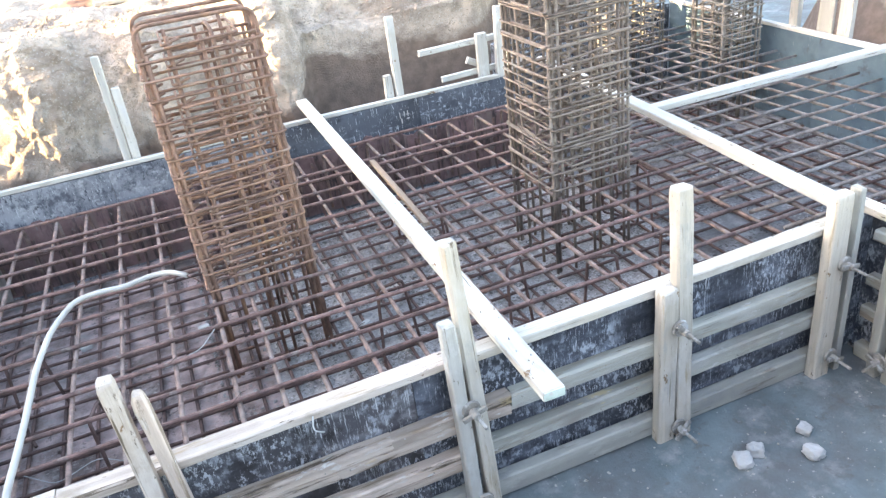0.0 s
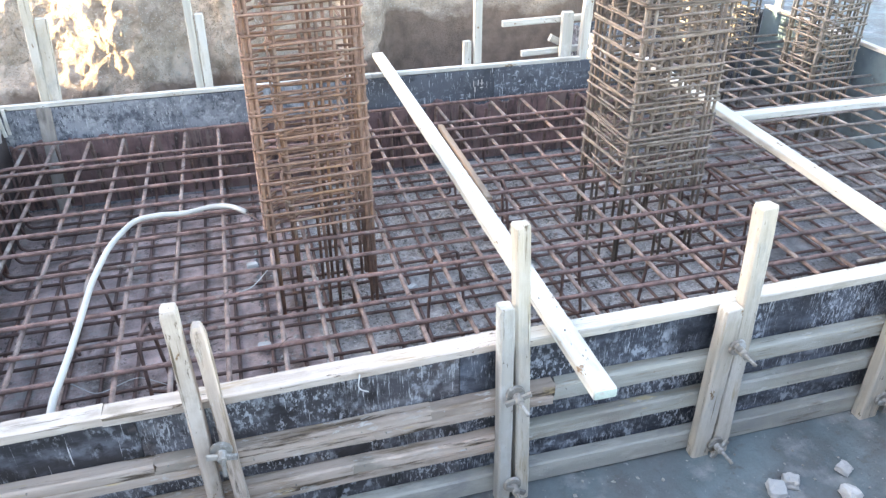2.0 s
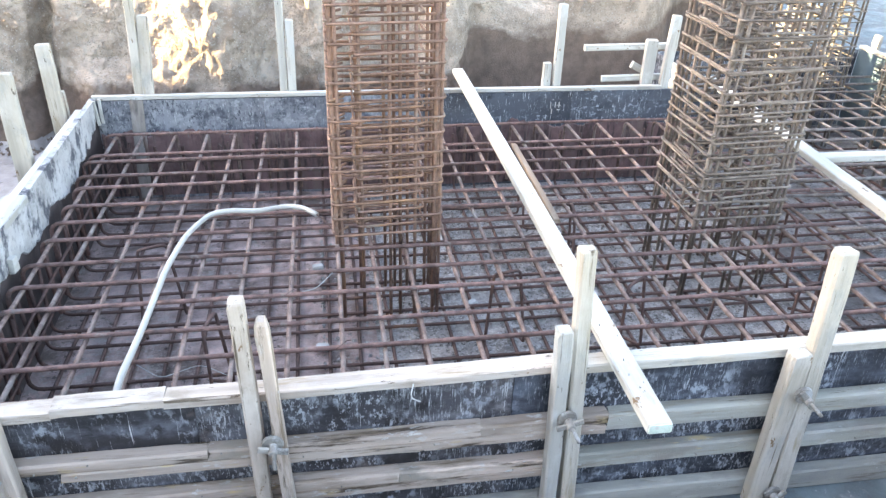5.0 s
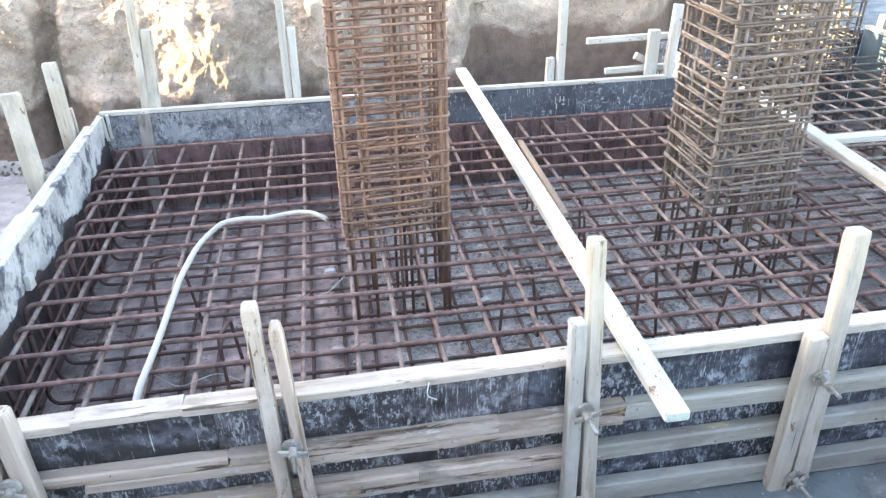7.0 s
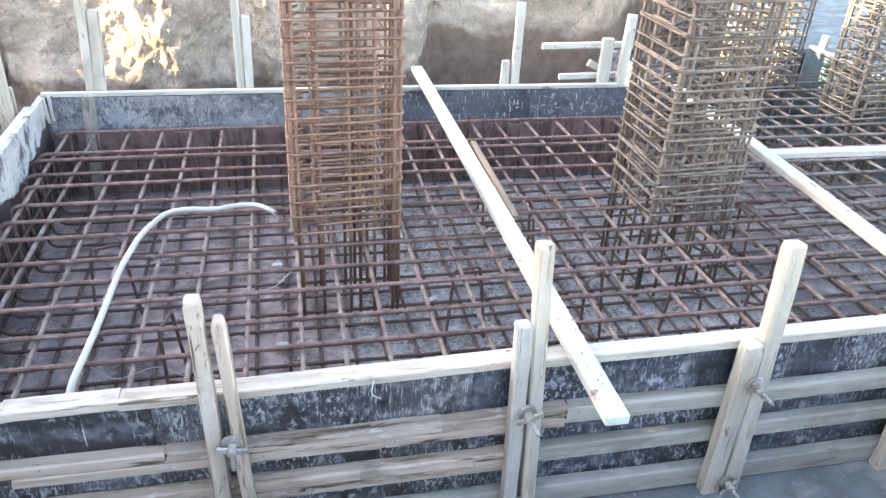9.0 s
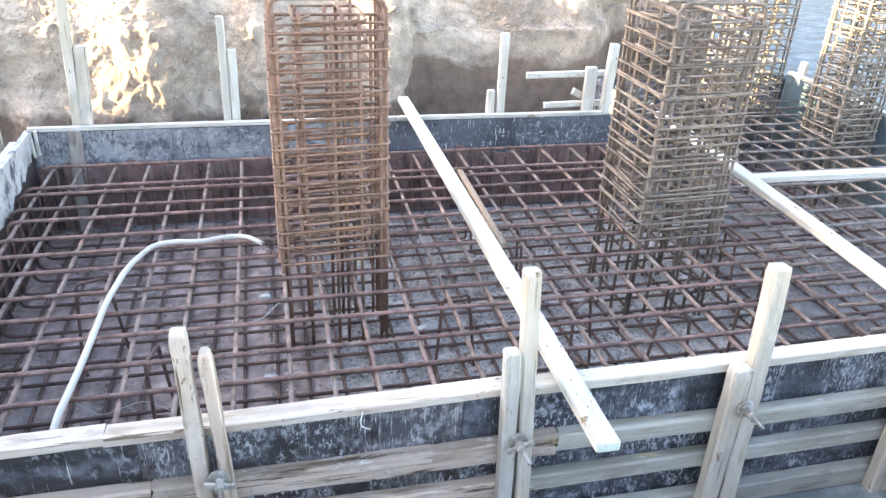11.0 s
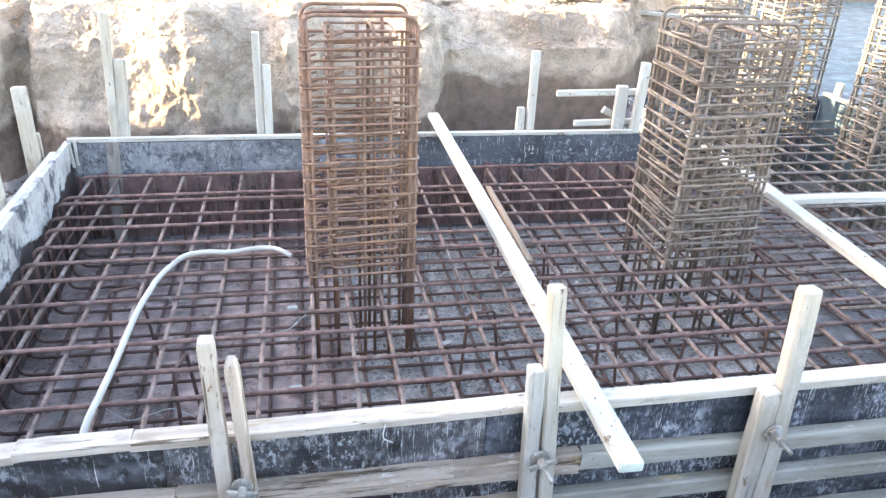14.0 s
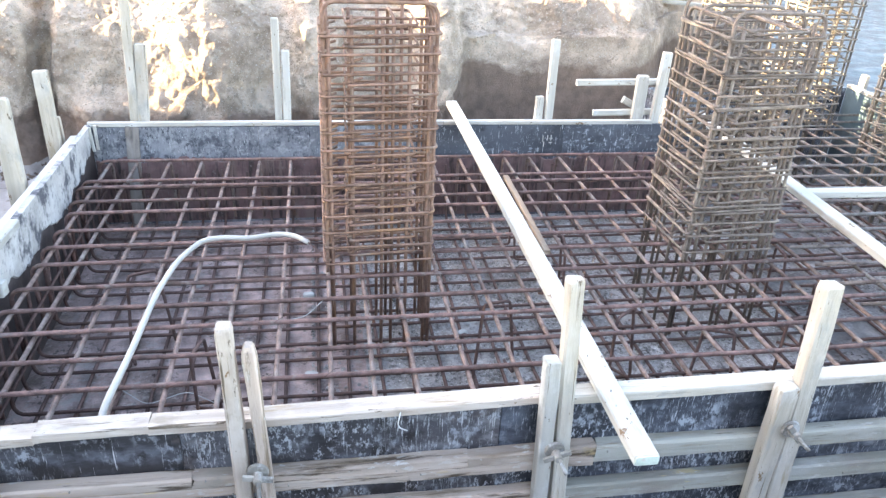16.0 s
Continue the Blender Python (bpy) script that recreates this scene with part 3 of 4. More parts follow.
for a, b in zip(rows, rows[1:]):
    for k in range(3):
        mud_shade.faces.new((a[k], b[k], b[k + 1], a[k + 1]))
part("mud_coat", mud_shade, MUD_SHADE, back, "ragged reddish coat of mud and painted shade below the mat")
left = formwork((LEFT_FRONT, 1.0, GROUND), "plywood formwork coated with pale dried cement")
sheets(left, (LEFT_BACK - 0.016, BACK - 0.004, 0), (LEFT_FRONT - 0.016, FRONT, 0), GROUND - 0.03, TOP, PLY_BROWN)
coat = bmesh.new()
rows = []
for i in range(181):
    u = i / 180
    x, y = LEFT_BACK + (LEFT_FRONT - LEFT_BACK) * u, BACK - 0.006 + (FRONT - BACK) * u
    low = 0.555 + 0.14 * max(0.0, 1 - 5 * u) + 0.09 * smooth(0.5, 0.8, u) + 0.09 * noise.noise(Vector((u * 9, 0, 2))) + 0.07 * noise.noise(Vector((u * 24, 0, 5))) + 0.025 * noise.noise(Vector((u * 90, 0, 6)))
    rows.append([coat.verts.new((x + dx + 0.003 * noise.noise(Vector((u * 30, z, 8))), y, z)) for dx, z in ((-0.006, low), (0.006, low + 0.012), (0.008, (low + TOP) / 2), (0.007, TOP + 0.002), (-0.03, TOP + 0.005))])
for a, b in zip(rows, rows[1:]):
    for k in range(4):
        coat.faces.new((a[k], b[k], b[k + 1], a[k + 1]))
part("cement_coat", coat, PLY_DIRTY, left, "ragged coat of dried cement")
beam("top_plate", (LEFT_BACK - 0.05, BACK - 0.25, TOP - 0.03), (LEFT_FRONT - 0.10, 1.3, TOP - 0.03), 0.055, 0.06, PINE_WHITE, left)
beam("top_plate", (LEFT_FRONT - 0.09, 1.295, TOP - 0.02), (LEFT_FRONT - 0.10, FRONT - 0.03, TOP - 0.02), 0.13, 0.05, PINE_WHITE, left)
beam("cleat", (LEFT_FRONT - 0.012, 0.845, 0.645), (LEFT_FRONT - 0.012, 0.905, 0.645), 0.036, 0.085, PINE_WHITE, left)
for dx, y in ((0.022, BACK - 0.075), (0.045, BACK - 0.035)):
    beam("corner_strip", (LEFT_BACK + dx, y, 0.665), (LEFT_BACK + dx - 0.006, y, TOP + 0.004), 0.018, 0.022, PINE_WHITE, left)

right = formwork((right_face(2), 2.0, GROUND), "bluish film-faced plywood formwork with a pale top plate")
sheets(right, (right_face(4.29) + 0.011, 4.29, 0), (right_face(-1.4) + 0.011, -1.4, 0), GROUND - 0.03, TOP - 0.02, PLY_BLUE)
beam("top_plate", (right_face(4.29) + 0.025, 4.29, TOP - 0.002), (right_face(-1.4) + 0.025, -1.4, TOP - 0.002), 0.06, 0.034, PINE_WHITE, right)

step = formwork((STEP, -0.9, GROUND), "dark film-faced plywood formwork meeting a corner post")
sheets(step, (STEP + 0.03, FRONT - 0.03, 0), (STEP + 0.03, -1.45, 0), GROUND - 0.03, TOP - 0.042, PLY)
beam("top_plate", (STEP + 0.01, FRONT + 0.06, TOP - 0.021), (STEP + 0.01, -1.45, TOP - 0.021), 0.086, 0.042, PINE, step)
for z, h in ((0.725, 0.06), (0.465, 0.06), (0.27, 0.075), (0.02, 0.09)):
    beam("batten", (STEP - 0.015, FRONT - 0.10, z), (STEP - 0.015, -1.45, z), 0.063, h, PINE_GREY, step)
near = formwork((4.2, -1.46, GROUND), "dark film-faced plywood formwork closing the footing")
sheets(near, (STEP + 0.05, -1.47, 0), (right_face(-1.4), -1.47, 0), GROUND - 0.03, TOP - 0.03, PLY)
far = formwork((3.34, 3.8, GROUND), "dark film-faced plywood formwork along the footing")
sheets(far, (3.355, BACK + 0.03, 0), (3.355, 4.29, 0), GROUND - 0.03, TOP - 0.03, PLY)
end = formwork((4.2, 4.3, GROUND), "dark film-faced plywood formwork closing the footing")
sheets(end, (3.37, 4.305, 0), (right_face(4.29), 4.305, 0), GROUND - 0.03, TOP - 0.03, PLY)


def post(a, b, w, t, mat, facing=(0, -1, 0), label="pale sawn pine post standing against the formwork"):
    """An upright timber; local z (its thickness) faces the given way."""
    ob = beam("timber_post", a, b, w, t, mat, None, facing, "", 0.006, 0.004, 0.034 if 0.046 < w < 0.048 else 0.016)
    return tagged(ob, label, "post", "posts of the formwork")


YP = FRONT - 0.085 - 0.0375     # middle of the posts of the front
for x0, x1, y1, z1, w, mat in (
        (-0.340, -0.364, YP, 1.287, 0.056, PINE_WARM), (-0.240, -0.286, YP, 1.20, 0.047, PINE_BROWN),
        (0.862, 0.840, YP, 1.064, 0.060, PINE_WHITE), (0.955, 0.902, YP + 0.04, 1.393, 0.062, PINE),
        (1.886, 1.884, YP, 0.860, 0.090, PINE), (1.996, 1.974, YP + 0.05, 1.315, 0.086, PINE),
        (2.865, 2.865, YP, 1.05, 0.105, PINE), (2.978, 2.984, YP + 0.015, 1.045, 0.036, PINE_DUSTY),
        (-1.270, -1.276, YP, 0.955, 0.075, PINE_WARM), (-1.372, -1.362, YP, 0.82, 0.062, PINE_BROWN)):
    post((x0, YP, GROUND - 0.01), (x1, y1, z1), w, 0.066, mat)


def tie(x, y, z, tilt, ax=0):
    """A threaded tie rod with its cast wing nut. ax: degrees by which it is turned about the upright."""
    ob = thing("formwork_tie", (x, y, z), "cement-splashed cast wing nut on a threaded tie rod", "tie rod", "ties of the formwork")
    turn = Matrix.Translation((x, y, z)) @ Matrix.Rotation(radians(ax), 4, "Z")
    part("rod", tube([(0, 0.12, 0), (0, 0, 0), (0.012, -0.125, -0.012)], 0.0085), CASTIRON, ob, m=turn, smooth=True)
    bm = bmesh.new()
    bmesh.ops.create_cone(bm, cap_ends=True, segments=14, radius1=0.043, radius2=0.039, depth=0.012, matrix=Matrix.Translation((0, -0.006, 0)) @ Matrix.Rotation(radians(90), 4, "X"))
    part("washer_plate", bm, CASTIRON, ob, m=turn)
    bm = bmesh.new()
    bmesh.ops.create_cone(bm, cap_ends=True, segments=10, radius1=0.021, radius2=0.017, depth=0.045, matrix=Matrix.Translation((0.002, -0.035, -0.003)) @ Matrix.Rotation(radians(90), 4, "X"))
    bmesh.ops.bevel(bm, geom=bm.edges[:], offset=0.003, segments=1, affect="EDGES")
    nut = part("wing_nut", bm, CASTIRON, ob, m=turn)
    for s in (-1, 1):
        bm = bmesh.new()
        bmesh.ops.create_cube(bm, size=1, matrix=Matrix.Translation((0.002, -0.035, -0.003)) @ Matrix.Rotation(tilt, 4, "Y") @ Matrix.LocRotScale((s * 0.036, 0, 0), None, (0.044, 0.014, 0.026)))
        bmesh.ops.bevel(bm, geom=bm.edges[:], offset=0.003, segments=1, affect="EDGES")
        part("wing", bm, CASTIRON, nut, m=turn)
    return ob


for x, z, t in ((-0.288, 0.645, 0.2), (0.886, 0.638, -0.3), (1.930, 0.655, 0.9), (2.905, 0.67, 0.2), (0.897, 0.10, 0.6), (1.945, 0.06, -0.9), (2.905, 0.11, 0.3), (-0.275, 0.10, 0.2), (-1.312, 0.625, 0.5)):
    tie(x, YP - 0.038, z, t)
# the side that comes towards the viewer: posts and a tie
for y in (-0.735, -0.83):
    post((STEP - 0.085, y, GROUND), (STEP - 0.085, y, 0.72), 0.06, 0.06, PINE_DUSTY, (-1, 0, 0))
tie(STEP - 0.118, -0.78, 0.10, 0.4, -90)

# posts outside the left and back formwork
for y0, y1, z1, w in ((1.90, 1.95, 1.365, 0.115), (2.71, 2.72, 1.348, 0.097), (2.0, 2.01, 0.98, 0.045), (2.83, 2.83, 0.98, 0.045), (1.02, 1.04, 0.93, 0.10), (1.12, 1.12, 0.80, 0.045)):
    post((-1.925 - 0.015 * (w > 0.06), y0, GROUND), (-1.928 - 0.015 * (w > 0.06), y1, z1), w, 0.05, PINE, (0, -1, 0))
for x0, x1, z1, w in ((-1.498, -1.408, 1.80, 0.068), (-1.462, -1.338, 1.45, 0.084), (-0.352, -0.330, 1.66, 0.058), (-0.285, -0.263, 1.412, 0.064), (1.927, 1.930, 1.525, 0.068), (1.838, 1.840, 1.050, 0.066), (2.850, 2.928, 1.43, 0.082)):
    post((x0, BACK + 0.075, GROUND), (x1, BACK + 0.10, z1), w, 0.05, PINE if x0 < -1 else PINE_WHITE)
for y, z1, w, t in ((4.20, 0.985, 0.09, 0.05), (2.45, 1.75, 0.10, 0.06), (1.85, 1.75, 0.13, 0.06), (2.08, 1.55, 0.16, 0.03)):
    post((right_face(y) + 0.10, y, GROUND), (right_face(y) + 0.12, y, z1), w, t, PINE_DUSTY, (-1, 0, 0))
post((2.755, BACK + 0.12, GROUND), (2.752, BACK + 0.12, 1.225), 0.105, 0.05, PINE_WHITE)
for z, x in ((1.150, 2.175), (0.884, 2.358)):
    tagged(beam("timber_rail", (x, BACK + 0.17, z), (3.0, BACK + 0.17, z + 0.01), 0.045, 0.05, PINE_WHITE), "short pale pine rail nailed to a post", "rail", "rails behind the formwork")
tagged(beam("timber_rail", (2.625, BACK + 0.18, 1.00), (2.80, BACK + 0.20, 0.91), 0.045, 0.06, PINE_WHITE), "short pale pine rail nailed to a post", "rail", "rails behind the formwork")
tagged(beam("timber_board", (-1.462, BACK - 0.014, 0.835), (-1.515, BACK - 0.014, FLOOR + 0.01), 0.098, 0.022, GREY_BOARD, None, (0, -1, 0)), "greyish board standing against dark plywood", "board")

# planks across the footing; the first has a painted end
plank = tagged(beam("timber_plank", (1.102, -0.965, TOP + 0.020), (1.137, 3.47, TOP + 0.046), 0.094, 0.044, PINE_WHITE), "long bleached pine plank lying across the formwork", "plank", "planks across the footing")
for u, v in ((0.22, -0.022), (0.27, 0.018), (0.36, 0.006), (0.52, -0.026), (0.60, 0.024), (0.95, 0.01)):
    part("nail", tube([(0, 0, 0), (0.002, 0.001, 0.011)], 0.0028, 6), CASTIRON, plank, "dark bent nail", W[plank] @ Matrix.Translation((u, v, 0.020)))
part("painted_end", beam_mesh(0.006, 0.088, 0.038, 0.0005, 1, 3), PAINT_GREEN, plank, "faded green painted end", W[plank] @ Matrix.Translation((-0.005, 0, 0)))
tagged(beam("timber_plank", (3.062, -0.46, TOP + 0.023), (3.32, 3.14, TOP + 0.036), 0.10, 0.046, PINE_WHITE), "bleached pine brace lying across the footing", "plank", "planks across the footing")
tagged(beam("timber_plank", (3.215, 1.355, TOP + 0.026), (5.44, 1.275, TOP + 0.040), 0.085, 0.046, PINE_WHITE), "bleached pine brace butted against another brace", "plank", "planks across the footing")
tagged(beam("wooden_stick", (1.40, 2.39, MAT + 0.026), (1.358, 1.10, MAT + 0.026), 0.04, 0.025, BROWN_WOOD), "weathered brown stick lying on the reinforcement", "stick")

# ---- reinforcement ----
RB = 0.0125


def bar_mat(name, at, bars_y, bars_x, z, down, mat, label, under=None, bent=True, run_on=False, up=0.0):
    """A mat: bars along x at the given (y, x0, x1), bars along y below them at the given (x, y0, y1), their ends bent down."""
    ob = thing(name, at, label, "reinforcement", "reinforcement mats")
    rng = random.Random(int(10 * at[0]) + int(50 * z))
    for y, x0, x1 in bars_y:
        j = lambda s=0.009: rng.uniform(-s, s)
        pts = [(x0 + j() * 3, y + j(), z)] + [(x0 + (x1 - x0) * u, y + j(), z + j(0.005)) for u in (0.25, 0.5, 0.75)] + [(x1, y + j(), z)]
        if down and bent:
            pts = [(x0 + j() * 4, y + j(), z - down)] + pts + ([] if run_on else [(x1, y, z - down)])
        if up:
            pts = [(x0 + j(), y + j() * 2, z + up + j() * 3)] + pts
        part("bar", tube(rounded(pts, 0.07), RB if down else 0.011), mat, ob, smooth=True)
    for x, y0, y1 in bars_x:
        j = lambda s=0.009: rng.uniform(-s, s)
        zz = z - (2 * RB if down else 0.019)
        pts = [(x + j(), y0 + j() * 3, zz)] + [(x + j(), y0 + (y1 - y0) * u, zz + j(0.004)) for u in (0.3, 0.6)] + [(x + j(), y1, zz)]
        if down and bent:
            pts = [(x + j(), y0 + j() * 3, zz - down)] + pts + [(x, y1, zz - down)]
        if up:
            pts = pts + [(x + j() * 2, y1 + j(), zz + up + j() * 3)]
        part("bar", tube(rounded(pts, 0.07), RB if down else 0.011), under or mat, ob, smooth=True)
    return ob


YS = (-0.38, -0.22, 0.0, 0.232, 0.48, 0.705, 0.935, 1.22, 1.43, 1.665, 1.925, 2.13, 2.372, 2.50, 2.70, 2.92)
XS = (-1.63, -1.43, -1.187, -0.955, -0.735, -0.50, -0.25, 0.0, 0.2, 0.403, 0.645, 0.885, 1.128, 1.33, 1.515, 1.735, 1.99, 2.265, 2.53, 2.80, 3.03)
bar_mat("rebar_mat", (0.7, 1.0, MAT), [(y, LEFT_FRONT + 0.028 - 0.023 * (y - FRONT), 3.5) for y in YS if abs(y - 2.70) > 0.01], [(x, -0.42, BACK - 0.07) for x in XS], MAT, 0.5, RUST, "rusty steel reinforcing mat in a footing", RUST_DUSTY, run_on=True)
XR = [3.3 + 0.23 * k for k in range(9)]
YR = [-1.35 + 0.24 * k for k in range(23)]
bar_mat("rebar_mat", (4.1, 1.0, MAT), [(y, 3.0 if -0.3 < y < 2.9 else STEP + 0.24, right_face(y) - 0.03) for y in YR], [(x, -1.4, 4.06 if x > 3.4 else BACK - 0.06) for x in XR], MAT + 0.03, 0.45, RUST_PALE, "dusty rusty steel reinforcing mat in a footing, greyed for haze", RUST_PALE, False)
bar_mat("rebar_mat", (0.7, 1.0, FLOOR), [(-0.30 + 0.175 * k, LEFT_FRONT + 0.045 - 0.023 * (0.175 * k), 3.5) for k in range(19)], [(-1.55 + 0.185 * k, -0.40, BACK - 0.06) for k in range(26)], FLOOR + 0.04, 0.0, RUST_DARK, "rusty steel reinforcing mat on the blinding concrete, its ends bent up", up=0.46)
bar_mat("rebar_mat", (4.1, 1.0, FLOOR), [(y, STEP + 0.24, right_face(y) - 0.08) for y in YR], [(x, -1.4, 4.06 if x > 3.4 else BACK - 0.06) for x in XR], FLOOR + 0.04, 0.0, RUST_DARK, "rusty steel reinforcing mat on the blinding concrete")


def bar_chair(x, y, turn, wide=0.16, lean=0.05):
    """A bent bar that holds the upper mat above the lower one: two feet, two legs and a short saddle."""
    zt, zf, h = MAT - 2 * RB - 0.016, FLOOR + 0.062, wide / 2
    pts = [(-h - lean, -0.14, zf), (-h - lean, 0.0, zf), (-h, 0.03, zt), (h, 0.03, zt), (h + lean, 0.0, zf), (h + lean, 0.14, zf)]
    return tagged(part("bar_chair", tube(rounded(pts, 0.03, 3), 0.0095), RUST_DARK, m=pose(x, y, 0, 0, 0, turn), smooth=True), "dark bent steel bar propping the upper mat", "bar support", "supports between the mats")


for x, y, t in ((-1.05, 1.12, 20), (-0.62, 0.35, 75), (0.95, 0.62, 10), (1.60, 1.40, 80), (1.66, 0.45, 35), (2.08, 0.22, -20), (2.95, 0.62, 60), (3.02, 1.12, 80), (2.62, 0.30, 15), (3.05, 1.62, 30), (1.45, 2.2, 85)):
    bar_chair(x, y, t)


def side_steel(at, runs):
    """Bars lying along the sides of a footing, between its two mats."""
    ob = thing("side_reinforcement", at, "dark rusty steel bars along the side of a footing", "reinforcement", "reinforcement mats")
    for a, b in runs:
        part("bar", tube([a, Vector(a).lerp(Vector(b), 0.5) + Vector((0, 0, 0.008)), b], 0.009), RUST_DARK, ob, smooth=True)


side_steel((0.7, BACK - 0.1, 0.2), [((-1.62, BACK - 0.12, 0.36), (2.75, BACK - 0.12, 0.35))])
side_steel((LEFT_FRONT, 1.0, 0.2), [((LEFT_FRONT + 0.075, -0.4, z), (LEFT_BACK + 0.075, BACK - 0.1, z - 0.01)) for z in (0.20, 0.36)])


def cage(at, w, d, top, taper=0.04, rear=-0.02, pitch=0.1, seed=1, mat=None, dense=False, slack=0.014):
    """A column cage: hairpin bars in rows, outer rings and cross ties. at: its front left foot on the floor."""
    mat = mat or RUST_ORANGE
    rng = random.Random(seed)
    ob = thing("column_cage", at, "tall rusty reinforcement cage of a column starter", "column cage", "column cages")
    h = top - at[2]

    def place(x, y, z):
        k = 1 - taper * 2 * max(0, z - 0.6) / (w * 1.4)
        return Vector((at[0] + w / 2 + (x - w / 2) * k, at[1] + y, at[2] + z))

    rb, rt = 0.0105, 0.0075
    for row in range(4):
        y = d * row / 3
        zt = h + rear * row / 3
        t = zt - (0.02 if row in (1, 2) else 0)
        pts = [place(0, y, 0.02), place(0, y, h * 0.5), place(0, y, t), place(w, y, t), place(w, y, h * 0.5), place(w, y, 0.02)]
        part("hairpin_bar", tube(rounded(pts, 0.075, 5), rb), mat, ob, smooth=True)
        if row in (0, 3):
            for u in ((0.12, 0.25, 0.38, 0.52, 0.66, 0.76, 0.88) if dense else (0.25, 0.52, 0.76)):
                part("upright_bar", tube([place(w * u, y, 0.02 if not dense or u in (0.25, 0.52, 0.76) else MAT - 0.04), place(w * u, y, h * 0.5), place(w * u, y, h - rng.uniform(0.05, 0.12))], rb), mat, ob, smooth=True)
    for k in range(2):
        x = w * (0.62 if k else 0.03)
        t = h - 0.05 - 0.03 * k
        pts = [place(x, 0.02, 0.02), place(x, 0.02, t), place(x, d - 0.02, t), place(x, d - 0.02, 0.02)]
        part("hairpin_bar", tube(rounded(pts, 0.075, 5), rb), mat, ob, smooth=True)
    for x in (0.03, w - 0.03):
        for y in (0.012, d - 0.012):
            part("upright_bar", tube([place(x, y, 0.02), place(x, y, h * 0.5), place(x, y, h - 0.14)], rb), mat, ob, smooth=True)
    z0 = MAT + 0.06 - at[2]
    n = int((h - 0.11 - z0) / pitch) + 1
    for k in range(n):
        for x0, x1, y0, y1, dz in ((0, w, 0, d, 0.0), (0, w, d * 0.3, d * 0.7, 0.028), (w * 0.23, w * 0.80, 0, d, 0.05)) + (((0, w, 0, d, 0.022),) if dense and k % 2 else ()):
            z = z0 + k * pitch + dz + rng.uniform(-slack, slack)
            o, j = 0.018, lambda: rng.uniform(-0.006, 0.006)
            s = [rng.uniform(-slack, slack) for _ in range(4)]
            pts = [place(x0 + 0.07, y0 + 0.05, z + s[0] + 0.01), place(x0 - o, y0 - o + j(), z + s[0]), place(x0 - o, y1 + o, z + s[1]), place(x1 + o + j(), y1 + o, z + s[2]),
                   place(x1 + o + j(), y0 - o, z + s[3]), place(x0 - o + 0.004, y0 - o - 0.004, z + s[0] - 0.014), place(x0 + 0.03, y0 + 0.08, z + s[0] - 0.012)]
            part("tie_ring", tube(rounded(pts, 0.025, 2), rt, 6), mat, ob, smooth=True)
    return ob


cage((0.006, 1.03, FLOOR), 0.604, 0.40, 2.115, taper=0.008, rear=0.0, seed=3, slack=0.006)
cage((2.222, 1.01, FLOOR), 0.575, 0.59, 2.10, taper=0.014, rear=0.0, seed=5, mat=RUST_GREY, dense=True)
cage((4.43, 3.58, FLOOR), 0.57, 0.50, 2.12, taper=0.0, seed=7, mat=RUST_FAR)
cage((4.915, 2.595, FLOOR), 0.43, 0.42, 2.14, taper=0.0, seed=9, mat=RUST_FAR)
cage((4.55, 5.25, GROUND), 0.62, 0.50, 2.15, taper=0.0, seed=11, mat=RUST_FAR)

# ---- loose things ----
hose = part("conduit", tube(rounded([(-0.965, -0.42, 0.48), (-0.945, -0.24, 0.655), (-0.918, 0.15, 0.655), (-0.908, 0.40, 0.655), (-0.896, 0.72, 0.66), (-0.846, 1.10, 0.66), (-0.735, 1.345, 0.665), (-0.60, 1.365, 0.67), (-0.47, 1.365, 0.655), (-0.30, 1.41, 0.66), (-0.19, 1.375, 0.665), (-0.105, 1.275, 0.66)], 0.13, 6), 0.0158, 10), CONDUIT, smooth=True)
tagged(hose, "white plastic conduit curling over the reinforcement", "conduit")


def stone(x, y, z, r, seed):
    rng = random.Random(seed)
    bm = bmesh.new()
    bmesh.ops.create_icosphere(bm, subdivisions=3, radius=r)
    for v in bm.verts:
        n = v.co.normalized()
        flat = max(abs(n.x), abs(n.y), abs(n.z))
        v.co = n * r * (0.78 / flat * 0.85 + 0.15) + noise.noise_vector(n * 1.7 + Vector((seed, 0, 0))) * r * 0.20 + noise.noise_vector(n * 6 + Vector((0, seed, 0))) * r * 0.07
    m = pose(x, y, z + r * 0.5, rng.uniform(-15, 15), rng.uniform(-15, 15), rng.uniform(0, 180)) @ Matrix.Diagonal((1.1, 1, 0.75, 1))
    return tagged(part("stone", bm, STONE, m=m), "pale broken stone lying on the dusty ground", "stone", "stones on the ground")


for k, (x, y, r) in enumerate(((2.093, -0.918, 0.048), (2.189, -0.892, 0.043), (2.408, -1.026, 0.045), (2.49, -0.892, 0.036))):
    stone(x, y, GROUND, r, k + 4)


